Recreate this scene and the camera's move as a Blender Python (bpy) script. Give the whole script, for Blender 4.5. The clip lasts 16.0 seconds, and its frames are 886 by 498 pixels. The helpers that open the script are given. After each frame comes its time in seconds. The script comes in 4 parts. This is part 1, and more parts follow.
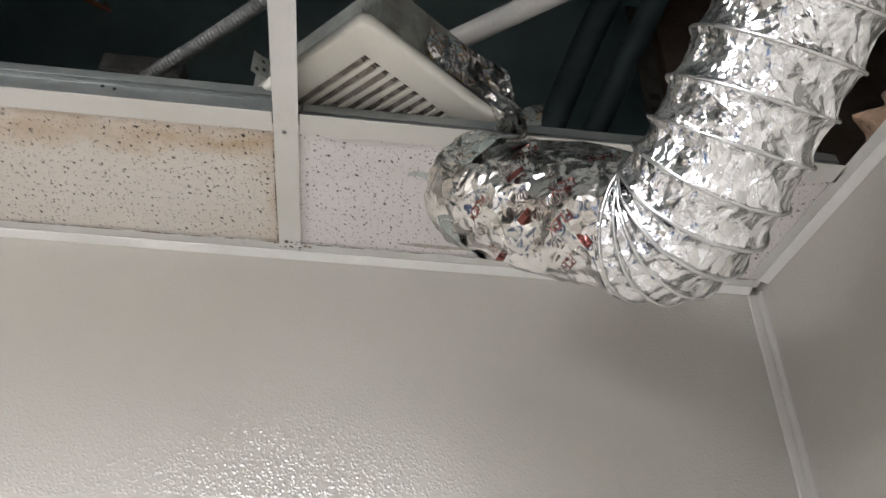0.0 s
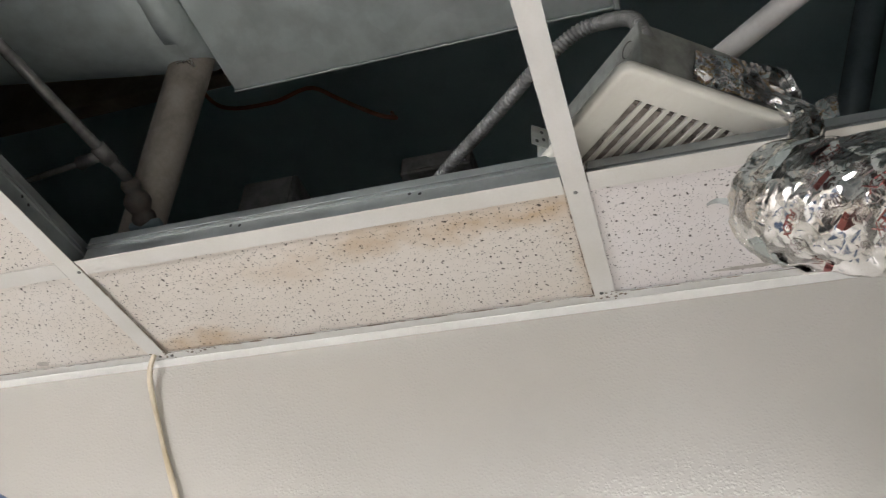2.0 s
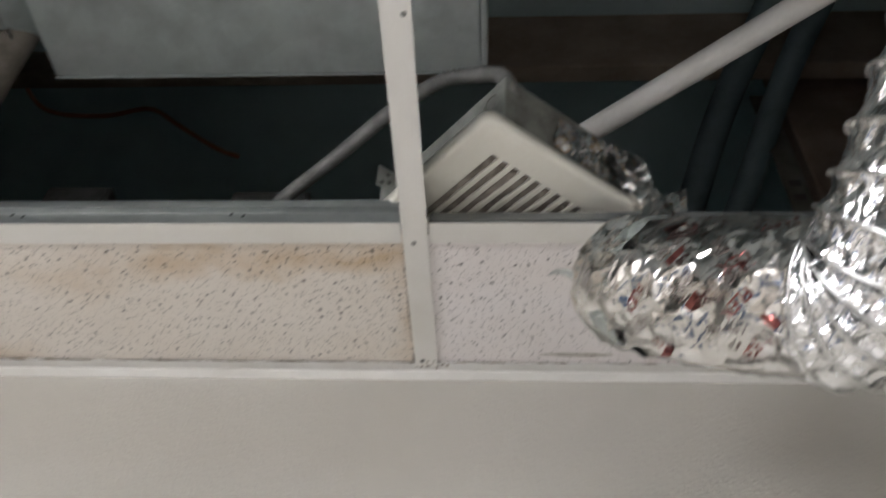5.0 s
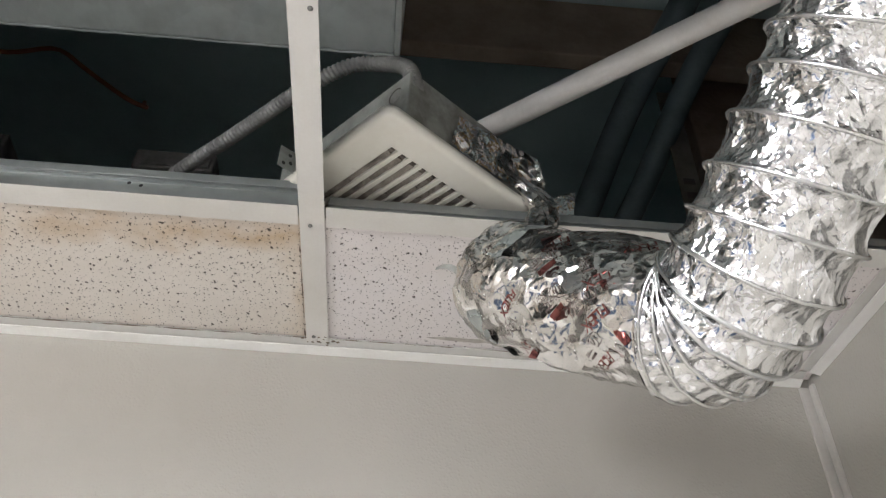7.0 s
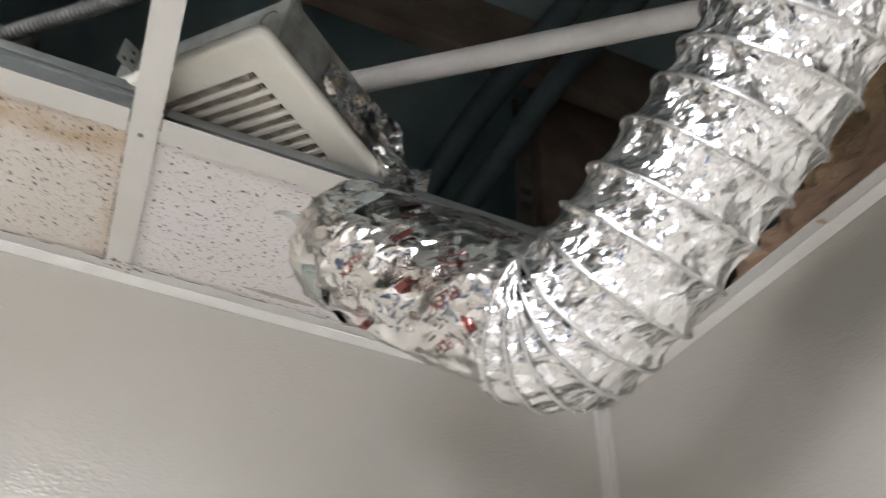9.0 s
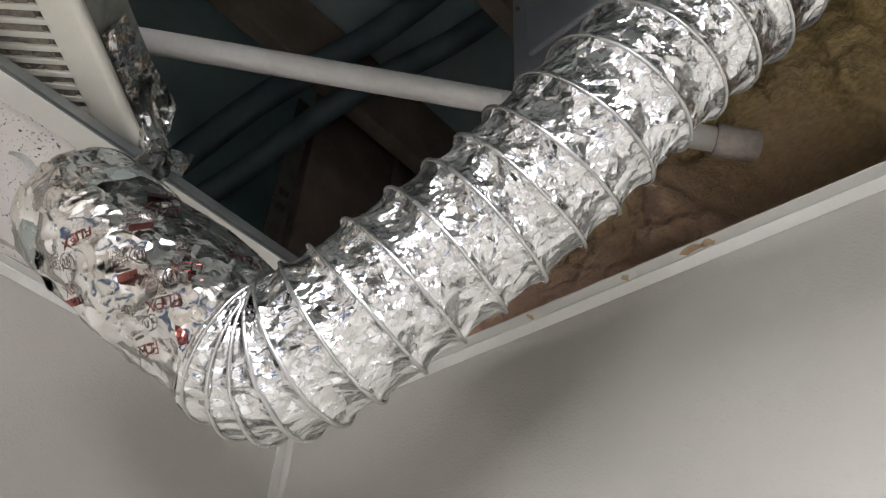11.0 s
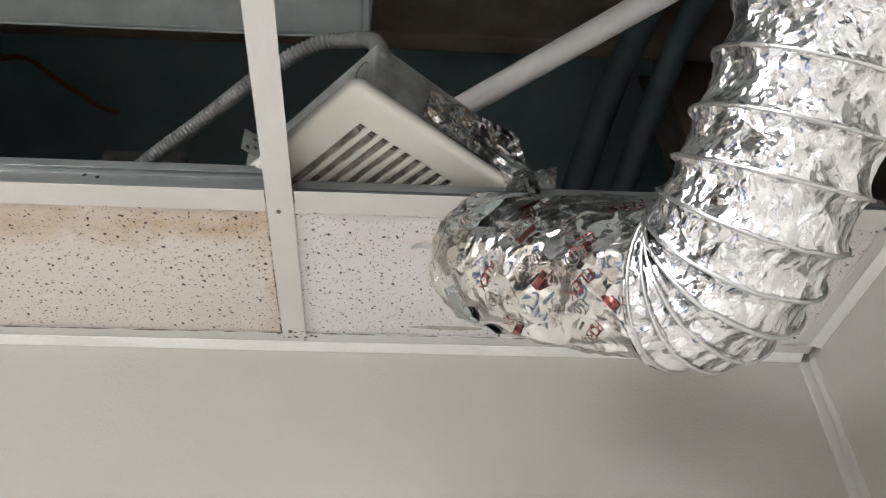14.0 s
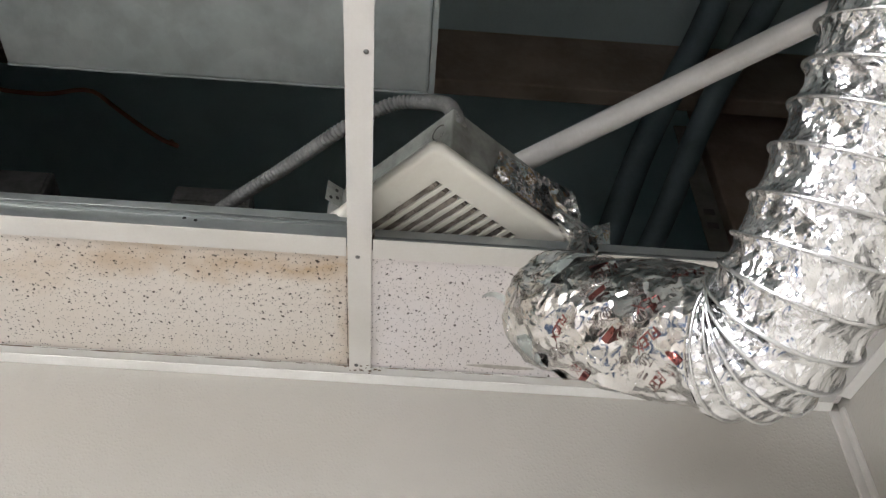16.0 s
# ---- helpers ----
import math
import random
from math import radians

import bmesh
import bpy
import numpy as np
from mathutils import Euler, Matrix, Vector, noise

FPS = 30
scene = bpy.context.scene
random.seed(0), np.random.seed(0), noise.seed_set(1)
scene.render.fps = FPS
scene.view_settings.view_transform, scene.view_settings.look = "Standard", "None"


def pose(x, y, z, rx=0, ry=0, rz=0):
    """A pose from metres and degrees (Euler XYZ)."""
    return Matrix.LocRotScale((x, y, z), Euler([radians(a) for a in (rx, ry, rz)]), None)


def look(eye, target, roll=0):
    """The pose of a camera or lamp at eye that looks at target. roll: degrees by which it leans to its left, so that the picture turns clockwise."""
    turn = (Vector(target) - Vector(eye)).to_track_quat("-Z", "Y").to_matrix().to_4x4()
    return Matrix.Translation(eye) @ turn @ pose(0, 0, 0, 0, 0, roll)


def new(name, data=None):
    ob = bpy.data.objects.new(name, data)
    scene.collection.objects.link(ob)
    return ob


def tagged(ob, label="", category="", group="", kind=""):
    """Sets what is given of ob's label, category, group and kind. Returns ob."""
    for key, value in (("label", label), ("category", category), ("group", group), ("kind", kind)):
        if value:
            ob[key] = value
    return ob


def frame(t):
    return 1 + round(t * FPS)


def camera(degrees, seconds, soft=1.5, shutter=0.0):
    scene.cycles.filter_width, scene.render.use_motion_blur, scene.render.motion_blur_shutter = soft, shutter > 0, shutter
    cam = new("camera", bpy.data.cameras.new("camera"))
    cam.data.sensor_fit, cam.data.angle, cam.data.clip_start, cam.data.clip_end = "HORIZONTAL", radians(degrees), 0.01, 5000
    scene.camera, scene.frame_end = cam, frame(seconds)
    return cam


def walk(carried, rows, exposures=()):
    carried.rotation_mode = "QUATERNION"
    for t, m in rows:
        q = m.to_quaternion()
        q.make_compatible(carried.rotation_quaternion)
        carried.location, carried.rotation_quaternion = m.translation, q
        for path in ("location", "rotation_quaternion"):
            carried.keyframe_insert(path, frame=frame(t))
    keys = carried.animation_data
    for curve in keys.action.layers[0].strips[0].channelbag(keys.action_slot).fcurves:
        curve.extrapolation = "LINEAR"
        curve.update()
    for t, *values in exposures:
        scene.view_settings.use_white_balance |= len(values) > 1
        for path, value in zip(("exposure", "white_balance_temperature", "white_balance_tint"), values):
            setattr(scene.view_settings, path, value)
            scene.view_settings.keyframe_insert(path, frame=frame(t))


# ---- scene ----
cam = camera(55.4, 16.0, 1.2, 0.25)
METRES, EYE, TILT, LEAN, TURN = 8.0, 1.5, 0.0, 0.0, 0.0
PATH = [
    (0, (0.0876, -0.7872, 1.8367), (0.2685, 0.7748, 3.0563), 0.55),
    (0.5, (0.0995, -0.8161, 1.8548), (0.1407, 0.7536, 3.1), 0.9),
    (1, (0.111, -0.8074, 1.8585), (0.0614, 0.7506, 3.1064), -0.75),
    (1.5, (0.1234, -0.8079, 1.8648), (-0.178, 0.6914, 3.1247), 0.31),
    (2, (0.0887, -0.8147, 1.8339), (-0.438, 0.628, 3.105), 4.2),
    (2.5, (0.0649, -0.8054, 1.8277), (-0.4765, 0.6063, 3.1239), 4.25),
    (3, (0.0343, -0.7423, 1.8004), (-0.4678, 0.6338, 3.1471), 6.08),
    (3.5, (0.0098, -0.7425, 1.7816), (-0.4875, 0.6253, 3.1418), 8.49),
    (4, (0.0063, -0.7422, 1.7861), (-0.4683, 0.6428, 3.1378), 8.43),
    (4.5, (0.0304, -0.7164, 1.7975), (-0.4152, 0.7295, 3.0887), 8.38),
    (5, (0.0748, -0.7292, 1.8604), (-0.0476, 0.649, 3.3001), 3.66),
    (5.2, (0.0915, -0.7412, 1.8877), (0.0309, 0.591, 3.3746), 2.06),
    (7.3, (0.0949, -0.7716, 1.8533), (0.1906, 0.7079, 3.2223), 1.98),
    (7.5, (0.0878, -0.7725, 1.8498), (0.1892, 0.7121, 3.203), 1.86),
    (8, (0.1034, -0.7527, 1.8613), (0.1422, 0.7398, 3.205), 4.06),
    (8.5, (0.1118, -0.7572, 1.8765), (0.1734, 0.7455, 3.219), 3.09),
    (9, (0.0766, -0.7205, 1.8843), (0.6001, 0.6575, 3.2446), 2.65),
    (9.5, (0.0675, -0.7272, 1.8864), (0.9516, 0.4449, 3.2511), 7.43),
    (9.7, (0.0791, -0.7425, 1.8962), (1.0503, 0.3598, 3.2521), 7.57),
    (11.8, (0.05, -0.7467, 1.8928), (1.0497, 0.2892, 3.2961), 2.41),
    (12, (0.0538, -0.7402, 1.9005), (1.0217, 0.3138, 3.3103), 2.61),
    (12.5, (0.0488, -0.7314, 1.8983), (0.8497, 0.4575, 3.3079), 2.19),
    (13, (0.0733, -0.7099, 1.897), (0.6123, 0.6264, 3.298), -0.47),
    (13.5, (0.1104, -0.6982, 1.8902), (0.3485, 0.7169, 3.2906), -2.86),
    (14, (0.1106, -0.7234, 1.8735), (0.2124, 0.7167, 3.2688), -1.13),
    (14.5, (0.101, -0.7316, 1.8569), (0.1574, 0.7164, 3.2443), -0.03),
    (15, (0.0782, -0.7454, 1.8381), (0.1144, 0.6991, 3.2284), 0.58),
    (15.5, (0.0663, -0.7684, 1.8324), (0.1005, 0.6703, 3.2301), 0.8),
    (16, (0.059, -0.7881, 1.8339), (0.1171, 0.6069, 3.2738), 2.02),
]
STOPS = [(0, 0.005), (1, 0.015), (2, 0.225), (3.5, 0.225), (4, 0.15), (4.5, -0.085), (5, -0.095), (7.5, 0.195), (8.5, 0.195), (9.5, 0.195), (12, -0.06), (13, 0.22), (14, 0.295), (15, 0.265), (16, 0.265)]
walk(cam, [(t, look(eye, target, roll)) for t, eye, target, roll in PATH], STOPS)

# ---- light ----
world = bpy.data.worlds.new("world")
scene.world = world
world.use_nodes = True
world.node_tree.nodes["Background"].inputs[0].default_value = (0.9, 0.95, 1.0, 1)
world.node_tree.nodes["Background"].inputs[1].default_value = 0.0

TROFFER = (-0.04, -1.16, 2.352)
lamp = bpy.data.lights.new("troffer_lamp", "AREA")
lamp.shape, lamp.size, lamp.size_y, lamp.energy, lamp.color = "RECTANGLE", 0.54, 0.54, 25.5, (0.985, 0.985, 1.03)
new("troffer_lamp", lamp).matrix_world = pose(*TROFFER)

CEIL = 2.44          # underside of the grid
WALL_Y = 0.023       # face of the wall ahead
TEE_Y = -0.1945       # the cross tees in line with that wall
TEE_L, TEE_C = -0.614, 0.0


# ---- material tools ----
class Mat:
    """A node material round one Principled shader."""

    def __init__(self, name, base=(0.5, 0.5, 0.5), rough=0.5, metal=0.0):
        self.m = bpy.data.materials.new(name)
        self.m.use_nodes = True
        self.t = self.m.node_tree
        self.p = self.t.nodes["Principled BSDF"]
        self.p.inputs["Base Color"].default_value = (*base, 1)
        self.p.inputs["Roughness"].default_value = rough
        self.p.inputs["Metallic"].default_value = metal

    def n(self, kind, **sets):
        node = self.t.nodes.new(kind)
        for key, value in sets.items():
            if key == "op":
                node.operation = value
            elif key == "dims":
                node.voronoi_dimensions = value
            elif key == "feature":
                node.feature = value
            elif key == "blend":
                node.blend_type = value
        return node

    def link(self, a, b):
        self.t.links.new(a, b)

    def put(self, socket, value):
        if hasattr(value, "links"):
            self.link(value, socket)
        else:
            socket.default_value = value

    def pos(self):
        return self.n("ShaderNodeNewGeometry").outputs["Position"]

    def obj(self):
        return self.n("ShaderNodeTexCoord").outputs["Object"]

    def math(self, op, a, b=0.0, c=0.0):
        node = self.n("ShaderNodeMath", op=op)
        for s, v in zip(node.inputs, (a, b, c)):
            self.put(s, v)
        return node.outputs[0]

    def vec(self, op, a, b=(0, 0, 0)):
        node = self.n("ShaderNodeVectorMath", op=op)
        self.put(node.inputs[0], a)
        self.put(node.inputs["Scale"] if op == "SCALE" else node.inputs[1], b)
        return node.outputs["Value" if op in ("DOT_PRODUCT", "LENGTH") else "Vector"]

    def split(self, v):
        node = self.n("ShaderNodeSeparateXYZ")
        self.link(v, node.inputs[0])
        return node.outputs

    def noise(self, co, scale, detail=3.0, rough=0.55):
        node = self.n("ShaderNodeTexNoise")
        self.link(co, node.inputs["Vector"])
        for k, v in (("Scale", scale), ("Detail", detail), ("Roughness", rough)):
            node.inputs[k].default_value = v
        return node.outputs

    def voronoi(self, co, scale, feature="F1", dims="3D"):
        node = self.n("ShaderNodeTexVoronoi", feature=feature, dims=dims)
        self.link(co, node.inputs["Vector"])
        node.inputs["Scale"].default_value = scale
        return node.outputs

    def ramp(self, v, lo, hi, a=0.0, b=1.0):
        node = self.n("ShaderNodeMapRange")
        for k, x in zip(range(5), (v, lo, hi, a, b)):
            self.put(node.inputs[k], x)
        return node.outputs[0]

    def mix(self, f, a, b, blend="MIX"):
        node = self.n("ShaderNodeMixRGB", blend=blend)
        self.put(node.inputs[0], f)
        for s, v in ((node.inputs[1], a), (node.inputs[2], b)):
            self.put(s, (*v, 1) if isinstance(v, tuple) and len(v) == 3 else v)
        return node.outputs[0]

    def colour(self, v):
        self.link(v, self.p.inputs["Base Color"])

    def rough(self, v):
        self.link(v, self.p.inputs["Roughness"])

    def bump(self, height, distance=1.0, strength=1.0):
        node = self.n("ShaderNodeBump")
        node.inputs["Strength"].default_value, node.inputs["Distance"].default_value = strength, distance
        self.link(height, node.inputs["Height"])
        self.link(node.outputs[0], self.p.inputs["Normal"])

    def facets(self, co, scale, slope):
        """Height of a crumpled sheet: each cell is a plane with a tilt of its own."""
        v = self.voronoi(co, scale)
        off = self.vec("SUBTRACT", co, v["Position"])
        tilt = self.vec("SUBTRACT", v["Color"], (0.5, 0.5, 0.5))
        return self.math("MULTIPLY", self.vec("DOT_PRODUCT", off, tilt), slope)


def worn(name, a, b, rough=0.5, metal=0.0, scale=12.0, grain=150.0, relief=0.0004, spread=0.15):
    """A plain worn surface: two colours mixed by stains, with fine grain in gloss and relief."""
    m = Mat(name, a, rough, metal)
    co = m.pos()
    big, fine = m.noise(co, scale, 4)[0], m.noise(co, grain, 3)[0]
    f = m.math("ADD", m.ramp(big, 0.35, 0.68), m.ramp(fine, 0.3, 0.7, -0.18, 0.18))
    m.colour(m.mix(f, a, b))
    m.rough(m.ramp(big, 0.3, 0.7, max(rough - spread, 0.03), min(rough + spread, 1.0)))
    m.bump(fine, relief)
    return m.m


def frp_material():
    m = Mat("pebbled_panel", rough=0.3)
    co = m.pos()
    bent = m.vec("ADD", co, m.vec("SCALE", m.noise(co, 150, 2)[1], 0.004))
    dome = m.math("MAXIMUM", m.ramp(m.voronoi(bent, 250)["Distance"], 0.12, 0.5, 1.0, 0.0), m.math("MULTIPLY", m.ramp(m.voronoi(bent, 170)["Distance"], 0.1, 0.42, 1.0, 0.0), 1.3))
    m.bump(dome, 0.00019)
    dirt = m.noise(co, 3.2, 4)[0]
    m.colour(m.mix(m.ramp(dirt, 0.0, 1.0), (0.472, 0.457, 0.416), (0.412, 0.397, 0.357)))
    m.rough(m.ramp(m.noise(co, 700, 2)[0], 0.2, 0.8, 0.11, 0.17))
    m.p.inputs["Specular IOR Level"].default_value = 1.0
    return m.m


def tile_material(name, base, stains):
    """Mineral-fibre tile with pinholes and short fissures. stains: water marks round the far end of the board."""
    m = Mat(name, base, 0.92)
    co = m.pos()
    x, y, _ = m.split(co)
    warp = m.vec("SCALE", m.vec("SUBTRACT", m.noise(co, 95, 2)[1], (0.5, 0.5, 0.5)), 0.008)
    bent = m.vec("ADD", co, warp)
    pits = None
    for scale, lo, hi in ((95, -0.08, 0.125), (140, -0.10, 0.12), (220, -0.01, 0.105)):
        v = m.voronoi(bent, scale, dims="2D")
        size = m.ramp(m.split(v["Color"])[0], 0.0, 1.0, lo, hi)
        hole = m.ramp(m.math("SUBTRACT", v["Distance"], size), -0.015, 0.025, 1.0, 0.0)
        pits = hole if pits is None else m.math("MAXIMUM", pits, hole)
    grain = m.noise(co, 420, 3)[0]
    mottle = m.noise(co, 9, 4)[0]
    c = m.mix(m.ramp(mottle, 0.3, 0.7), base, tuple(v * k for v, k in zip(base, (0.95, 0.93, 0.90))))
    if stains:
        wob = m.math("MULTIPLY", m.math("SUBTRACT", m.noise(co, 13, 4)[0], 0.5), 0.11)
        # a long tide mark that follows the tee and bends away from it
        mid = m.math("ADD", m.math("MULTIPLY", m.math("POWER", m.math("ABSOLUTE", m.math("ADD", x, 0.02)), 1.3), 0.09), -0.163)
        d = m.math("ABSOLUTE", m.math("SUBTRACT", m.math("ADD", y, wob), mid))
        band = m.math("MULTIPLY", m.ramp(d, 0.0, 0.034, 1.0, 0.0), m.ramp(x, -0.48, -0.18))
        # a blotch in the corner by the wall
        bx, by = m.math("DIVIDE", m.math("ADD", x, 0.54), 0.11), m.math("DIVIDE", m.math("ADD", m.math("ADD", y, 0.004), wob), 0.035)
        blot = m.ramp(m.math("SQRT", m.math("ADD", m.math("MULTIPLY", bx, bx), m.math("MULTIPLY", by, by))), 0.2, 1.15, 1.0, 0.0)
        # rust bleeding from the long tee's edge
        edge = m.math("MULTIPLY", m.ramp(m.math("ADD", x, wob), -0.035, -0.01), 0.5)
        patch = m.ramp(m.noise(co, 28, 4)[0], 0.35, 0.65, 0.45, 1.0)
        f = m.math("MULTIPLY", m.math("MAXIMUM", m.math("MAXIMUM", band, blot), edge), patch)
        c = m.mix(m.math("MULTIPLY", f, 0.72), c, (0.47, 0.30, 0.125))
    c = m.mix(m.math("MULTIPLY", pits, 0.97), c, (0.055, 0.042, 0.032))
    m.colour(c)
    m.bump(m.math("SUBTRACT", m.math("MULTIPLY", grain, 0.25), pits), 0.0016)
    return m.m


def foil_material(name, base=(0.865, 0.866, 0.872), facets=((48, 0.9),), folds=((42, 0.012),), rough=0.12, bend=0.004, wrapped=False):
    """Crumpled foil: shards with a tilt of their own, cut by folds. wrapped: laid out in metres round and along a hose."""
    m = Mat(name, base, rough, 1.0)
    co = m.n("ShaderNodeTexCoord").outputs["UV"] if wrapped else m.obj()
    warp = m.vec("ADD", co, m.vec("SCALE", m.vec("SUBTRACT", m.noise(co, 45, 2)[1], (0.5, 0.5, 0.5)), bend))
    h = None
    for k, (scale, slope) in enumerate(facets):
        c, q = math.cos(0.6 - 1.25 * k), math.sin(0.6 - 1.25 * k)
        node = m.n("ShaderNodeCombineXYZ")
        m.link(m.math("MULTIPLY", m.vec("DOT_PRODUCT", warp, (c, q, 0.2)), 1.7), node.inputs[0])
        m.link(m.math("MULTIPLY", m.vec("DOT_PRODUCT", warp, (-q, c, 0.1)), 0.6), node.inputs[1])
        m.link(m.vec("DOT_PRODUCT", warp, (0.1, -0.2, 1.0)), node.inputs[2])
        f = m.facets(node.outputs[0], scale, slope)
        h = f if h is None else m.math("ADD", h, f)
    for scale, amp in folds:
        fold = m.math("ABSOLUTE", m.math("SUBTRACT", m.noise(warp, scale, 1)[0], 0.5))
        h = m.math("SUBTRACT", h, m.math("MULTIPLY", fold, amp))
    m.bump(h, 1.0, 0.9)
    dust = m.noise(co, 30, 4)[0]
    m.colour(m.mix(m.ramp(dust, 0.5, 0.75, 0.0, 0.3), base, tuple(v * 0.75 for v in base)))
    m.rough(m.ramp(dust, 0.3, 0.7, rough - 0.03, rough + 0.10))
    return m.m


def galvanised(name, base=(0.42, 0.44, 0.43), rough=0.42, scale=40, metal=0.85):
    m = Mat(name, base, rough, metal)
    co = m.pos()
    spangle = m.voronoi(co, scale)["Color"]
    s = m.split(spangle)[0]
    dull = m.noise(co, 14, 5)[0]
    c = m.mix(m.ramp(s, 0, 1, 0, 0.35), base, tuple(v * 1.25 for v in base))
    c = m.mix(m.ramp(dull, 0.42, 0.7, 0, 0.6), c, tuple(v * 0.6 for v in base))
    c = m.mix(m.ramp(m.noise(co, 5.5, 6, 0.65)[0], 0.50, 0.70, 0, 0.45), c, tuple(min(v * 1.5, 0.8) for v in base))
    m.colour(c)
    m.rough(m.ramp(dull, 0.3, 0.7, rough - 0.1, rough + 0.18))
    m.bump(m.noise(co, 90, 3)[0], 0.0006)
    return m.m


def insulation_material():
    m = Mat("kraft_and_glass_wool", rough=0.95)
    co = m.pos()
    n = m.noise(co, 7, 5)[0]
    fibre = m.noise(m.vec("MULTIPLY", co, (1, 0.35, 1)), 240, 4)[0]
    z = m.split(co)[2]
    wool = m.ramp(m.math("ADD", z, m.math("MULTIPLY", m.math("SUBTRACT", n, 0.5), 0.25)), 2.55, 2.70)
    kraft = m.mix(m.ramp(n, 0.35, 0.65), (0.46, 0.31, 0.215), (0.31, 0.20, 0.135))
    glass = m.mix(m.ramp(fibre, 0.3, 0.7), (0.64, 0.49, 0.23), (0.38, 0.27, 0.12))
    m.colour(m.mix(wool, kraft, glass))
    m.bump(m.math("ADD", m.math("MULTIPLY", fibre, 0.4), m.noise(co, 45, 5)[0]), 0.008)
    return m.m


M_FRP = frp_material()
M_TILE_STAIN = tile_material("tile_cream_stained", (0.76, 0.715, 0.66), True)
M_TILE_CREAM = tile_material("tile_cream", (0.76, 0.72, 0.67), False)
M_TILE_WHITE = tile_material("tile_white", (0.82, 0.785, 0.78), False)
M_WHITE = worn("white_enamel", (0.74, 0.725, 0.69), (0.68, 0.66, 0.61), 0.45, scale=10, grain=300, relief=0.0001)
M_TRIM = worn("white_vinyl_trim", (0.71, 0.705, 0.68), (0.62, 0.60, 0.565), 0.4, scale=9, grain=260, relief=0.0002)
M_CAP = worn("white_vinyl_cap", (0.86, 0.855, 0.83), (0.77, 0.755, 0.72), 0.4, scale=11, grain=260, relief=0.0002)
M_CORNER = worn("grey_white_moulding", (0.56, 0.55, 0.52), (0.50, 0.485, 0.455), 0.4, scale=9, grain=260, relief=0.0002)
M_GALV = galvanised("galvanised_web", (0.38, 0.40, 0.395), 0.38)
M_SHEET = galvanised("galvanised_sheet", (0.60, 0.66, 0.65), 0.5, 34, 0.4)
M_HOUSING = worn("stained_galvanised_housing", (0.40, 0.41, 0.385), (0.23, 0.235, 0.21), 0.5, 0.45, scale=34, grain=150, relief=0.0006)
M_FOIL = foil_material("crumpled_foil", facets=((52, 0.58), (105, 0.42), (230, 0.16)), folds=((28, 0.0125), (62, 0.0075), (135, 0.0022)), rough=0.11, bend=0.006, wrapped=True)
TAPE_FACETS, TAPE_FOLDS = ((30, 0.46), (64, 0.26)), ((12, 0.026), (27, 0.015), (62, 0.0042))
M_TAPE = foil_material("printed_foil_tape", (0.80, 0.785, 0.77), TAPE_FACETS, TAPE_FOLDS, 0.12, 0.006)
M_WIRE = worn("foil_over_wire", (0.74, 0.74, 0.735), (0.55, 0.55, 0.545), 0.24, 1.0, grain=400, relief=0.0003)
M_INK = foil_material("red_brown_ink", (0.30, 0.105, 0.095), TAPE_FACETS, TAPE_FOLDS, 0.26, 0.003)
M_CLEAR = worn("clear_tape", (0.36, 0.39, 0.37), (0.28, 0.31, 0.29), 0.25, 0.5, scale=60, grain=300)
M_INK_DARK = worn("grey_brown_ink", (0.085, 0.062, 0.055), (0.14, 0.11, 0.10), 0.45, grain=220)
M_GRILLE = worn("ivory_plastic", (0.87, 0.85, 0.77), (0.82, 0.79, 0.70), 0.38, scale=14, grain=180, relief=0.0002)
M_DUST = worn("grey_dust", (0.46, 0.405, 0.35), (0.25, 0.215, 0.18), 0.95, scale=60, grain=500, relief=0.002)
# near-black that paints the shade inside holes and the rail's groove
M_DARK = worn("hole_shade_black", (0.035, 0.034, 0.032), (0.02, 0.02, 0.02), 0.8)
M_PVC = worn("white_pvc", (0.72, 0.70, 0.68), (0.60, 0.58, 0.55), 0.42, scale=16, grain=200, relief=0.0002)
# grubby coupling, its colour also darkened for the shadow it lies in
M_COUPLING = worn("shaded_grubby_coupling", (0.52, 0.46, 0.42), (0.36, 0.31, 0.27), 0.6, scale=40, grain=160, relief=0.0006)
# drain pipe: the void's dim light is put into this darker colour
M_PVC_OLD = worn("dimmed_dusty_pvc", (0.30, 0.27, 0.235), (0.19, 0.165, 0.14), 0.7, scale=18, grain=160, relief=0.0006)
M_STEEL = worn("grey_steel_pipe", (0.24, 0.24, 0.23), (0.13, 0.125, 0.12), 0.5, 0.6, scale=30)
M_IRON = worn("dark_cast_fitting", (0.07, 0.065, 0.06), (0.12, 0.10, 0.085), 0.7, 0.3, scale=40, relief=0.001)
M_CONDUIT = worn("grey_flex_steel", (0.24, 0.24, 0.23), (0.14, 0.14, 0.135), 0.6, 0.35, scale=30)
M_BLUE = worn("blue_powder_coat", (0.054, 0.094, 0.180), (0.044, 0.080, 0.152), 0.42, scale=6, grain=330, relief=0.0003)
M_INSUL = insulation_material()
M_WOOD = worn("old_joist_wood", (0.40, 0.32, 0.25), (0.28, 0.22, 0.17), 0.85, scale=9, grain=70, relief=0.002)
# deck and void walls: pale teal stands in for glare haze over the dark
M_DECK = worn("teal_haze_deck", (0.58, 0.71, 0.72), (0.47, 0.59, 0.60), 0.9, scale=4)
M_STUD = worn("dark_stained_wood", (0.36, 0.27, 0.21), (0.23, 0.17, 0.13), 0.85, scale=9, grain=70, relief=0.002)
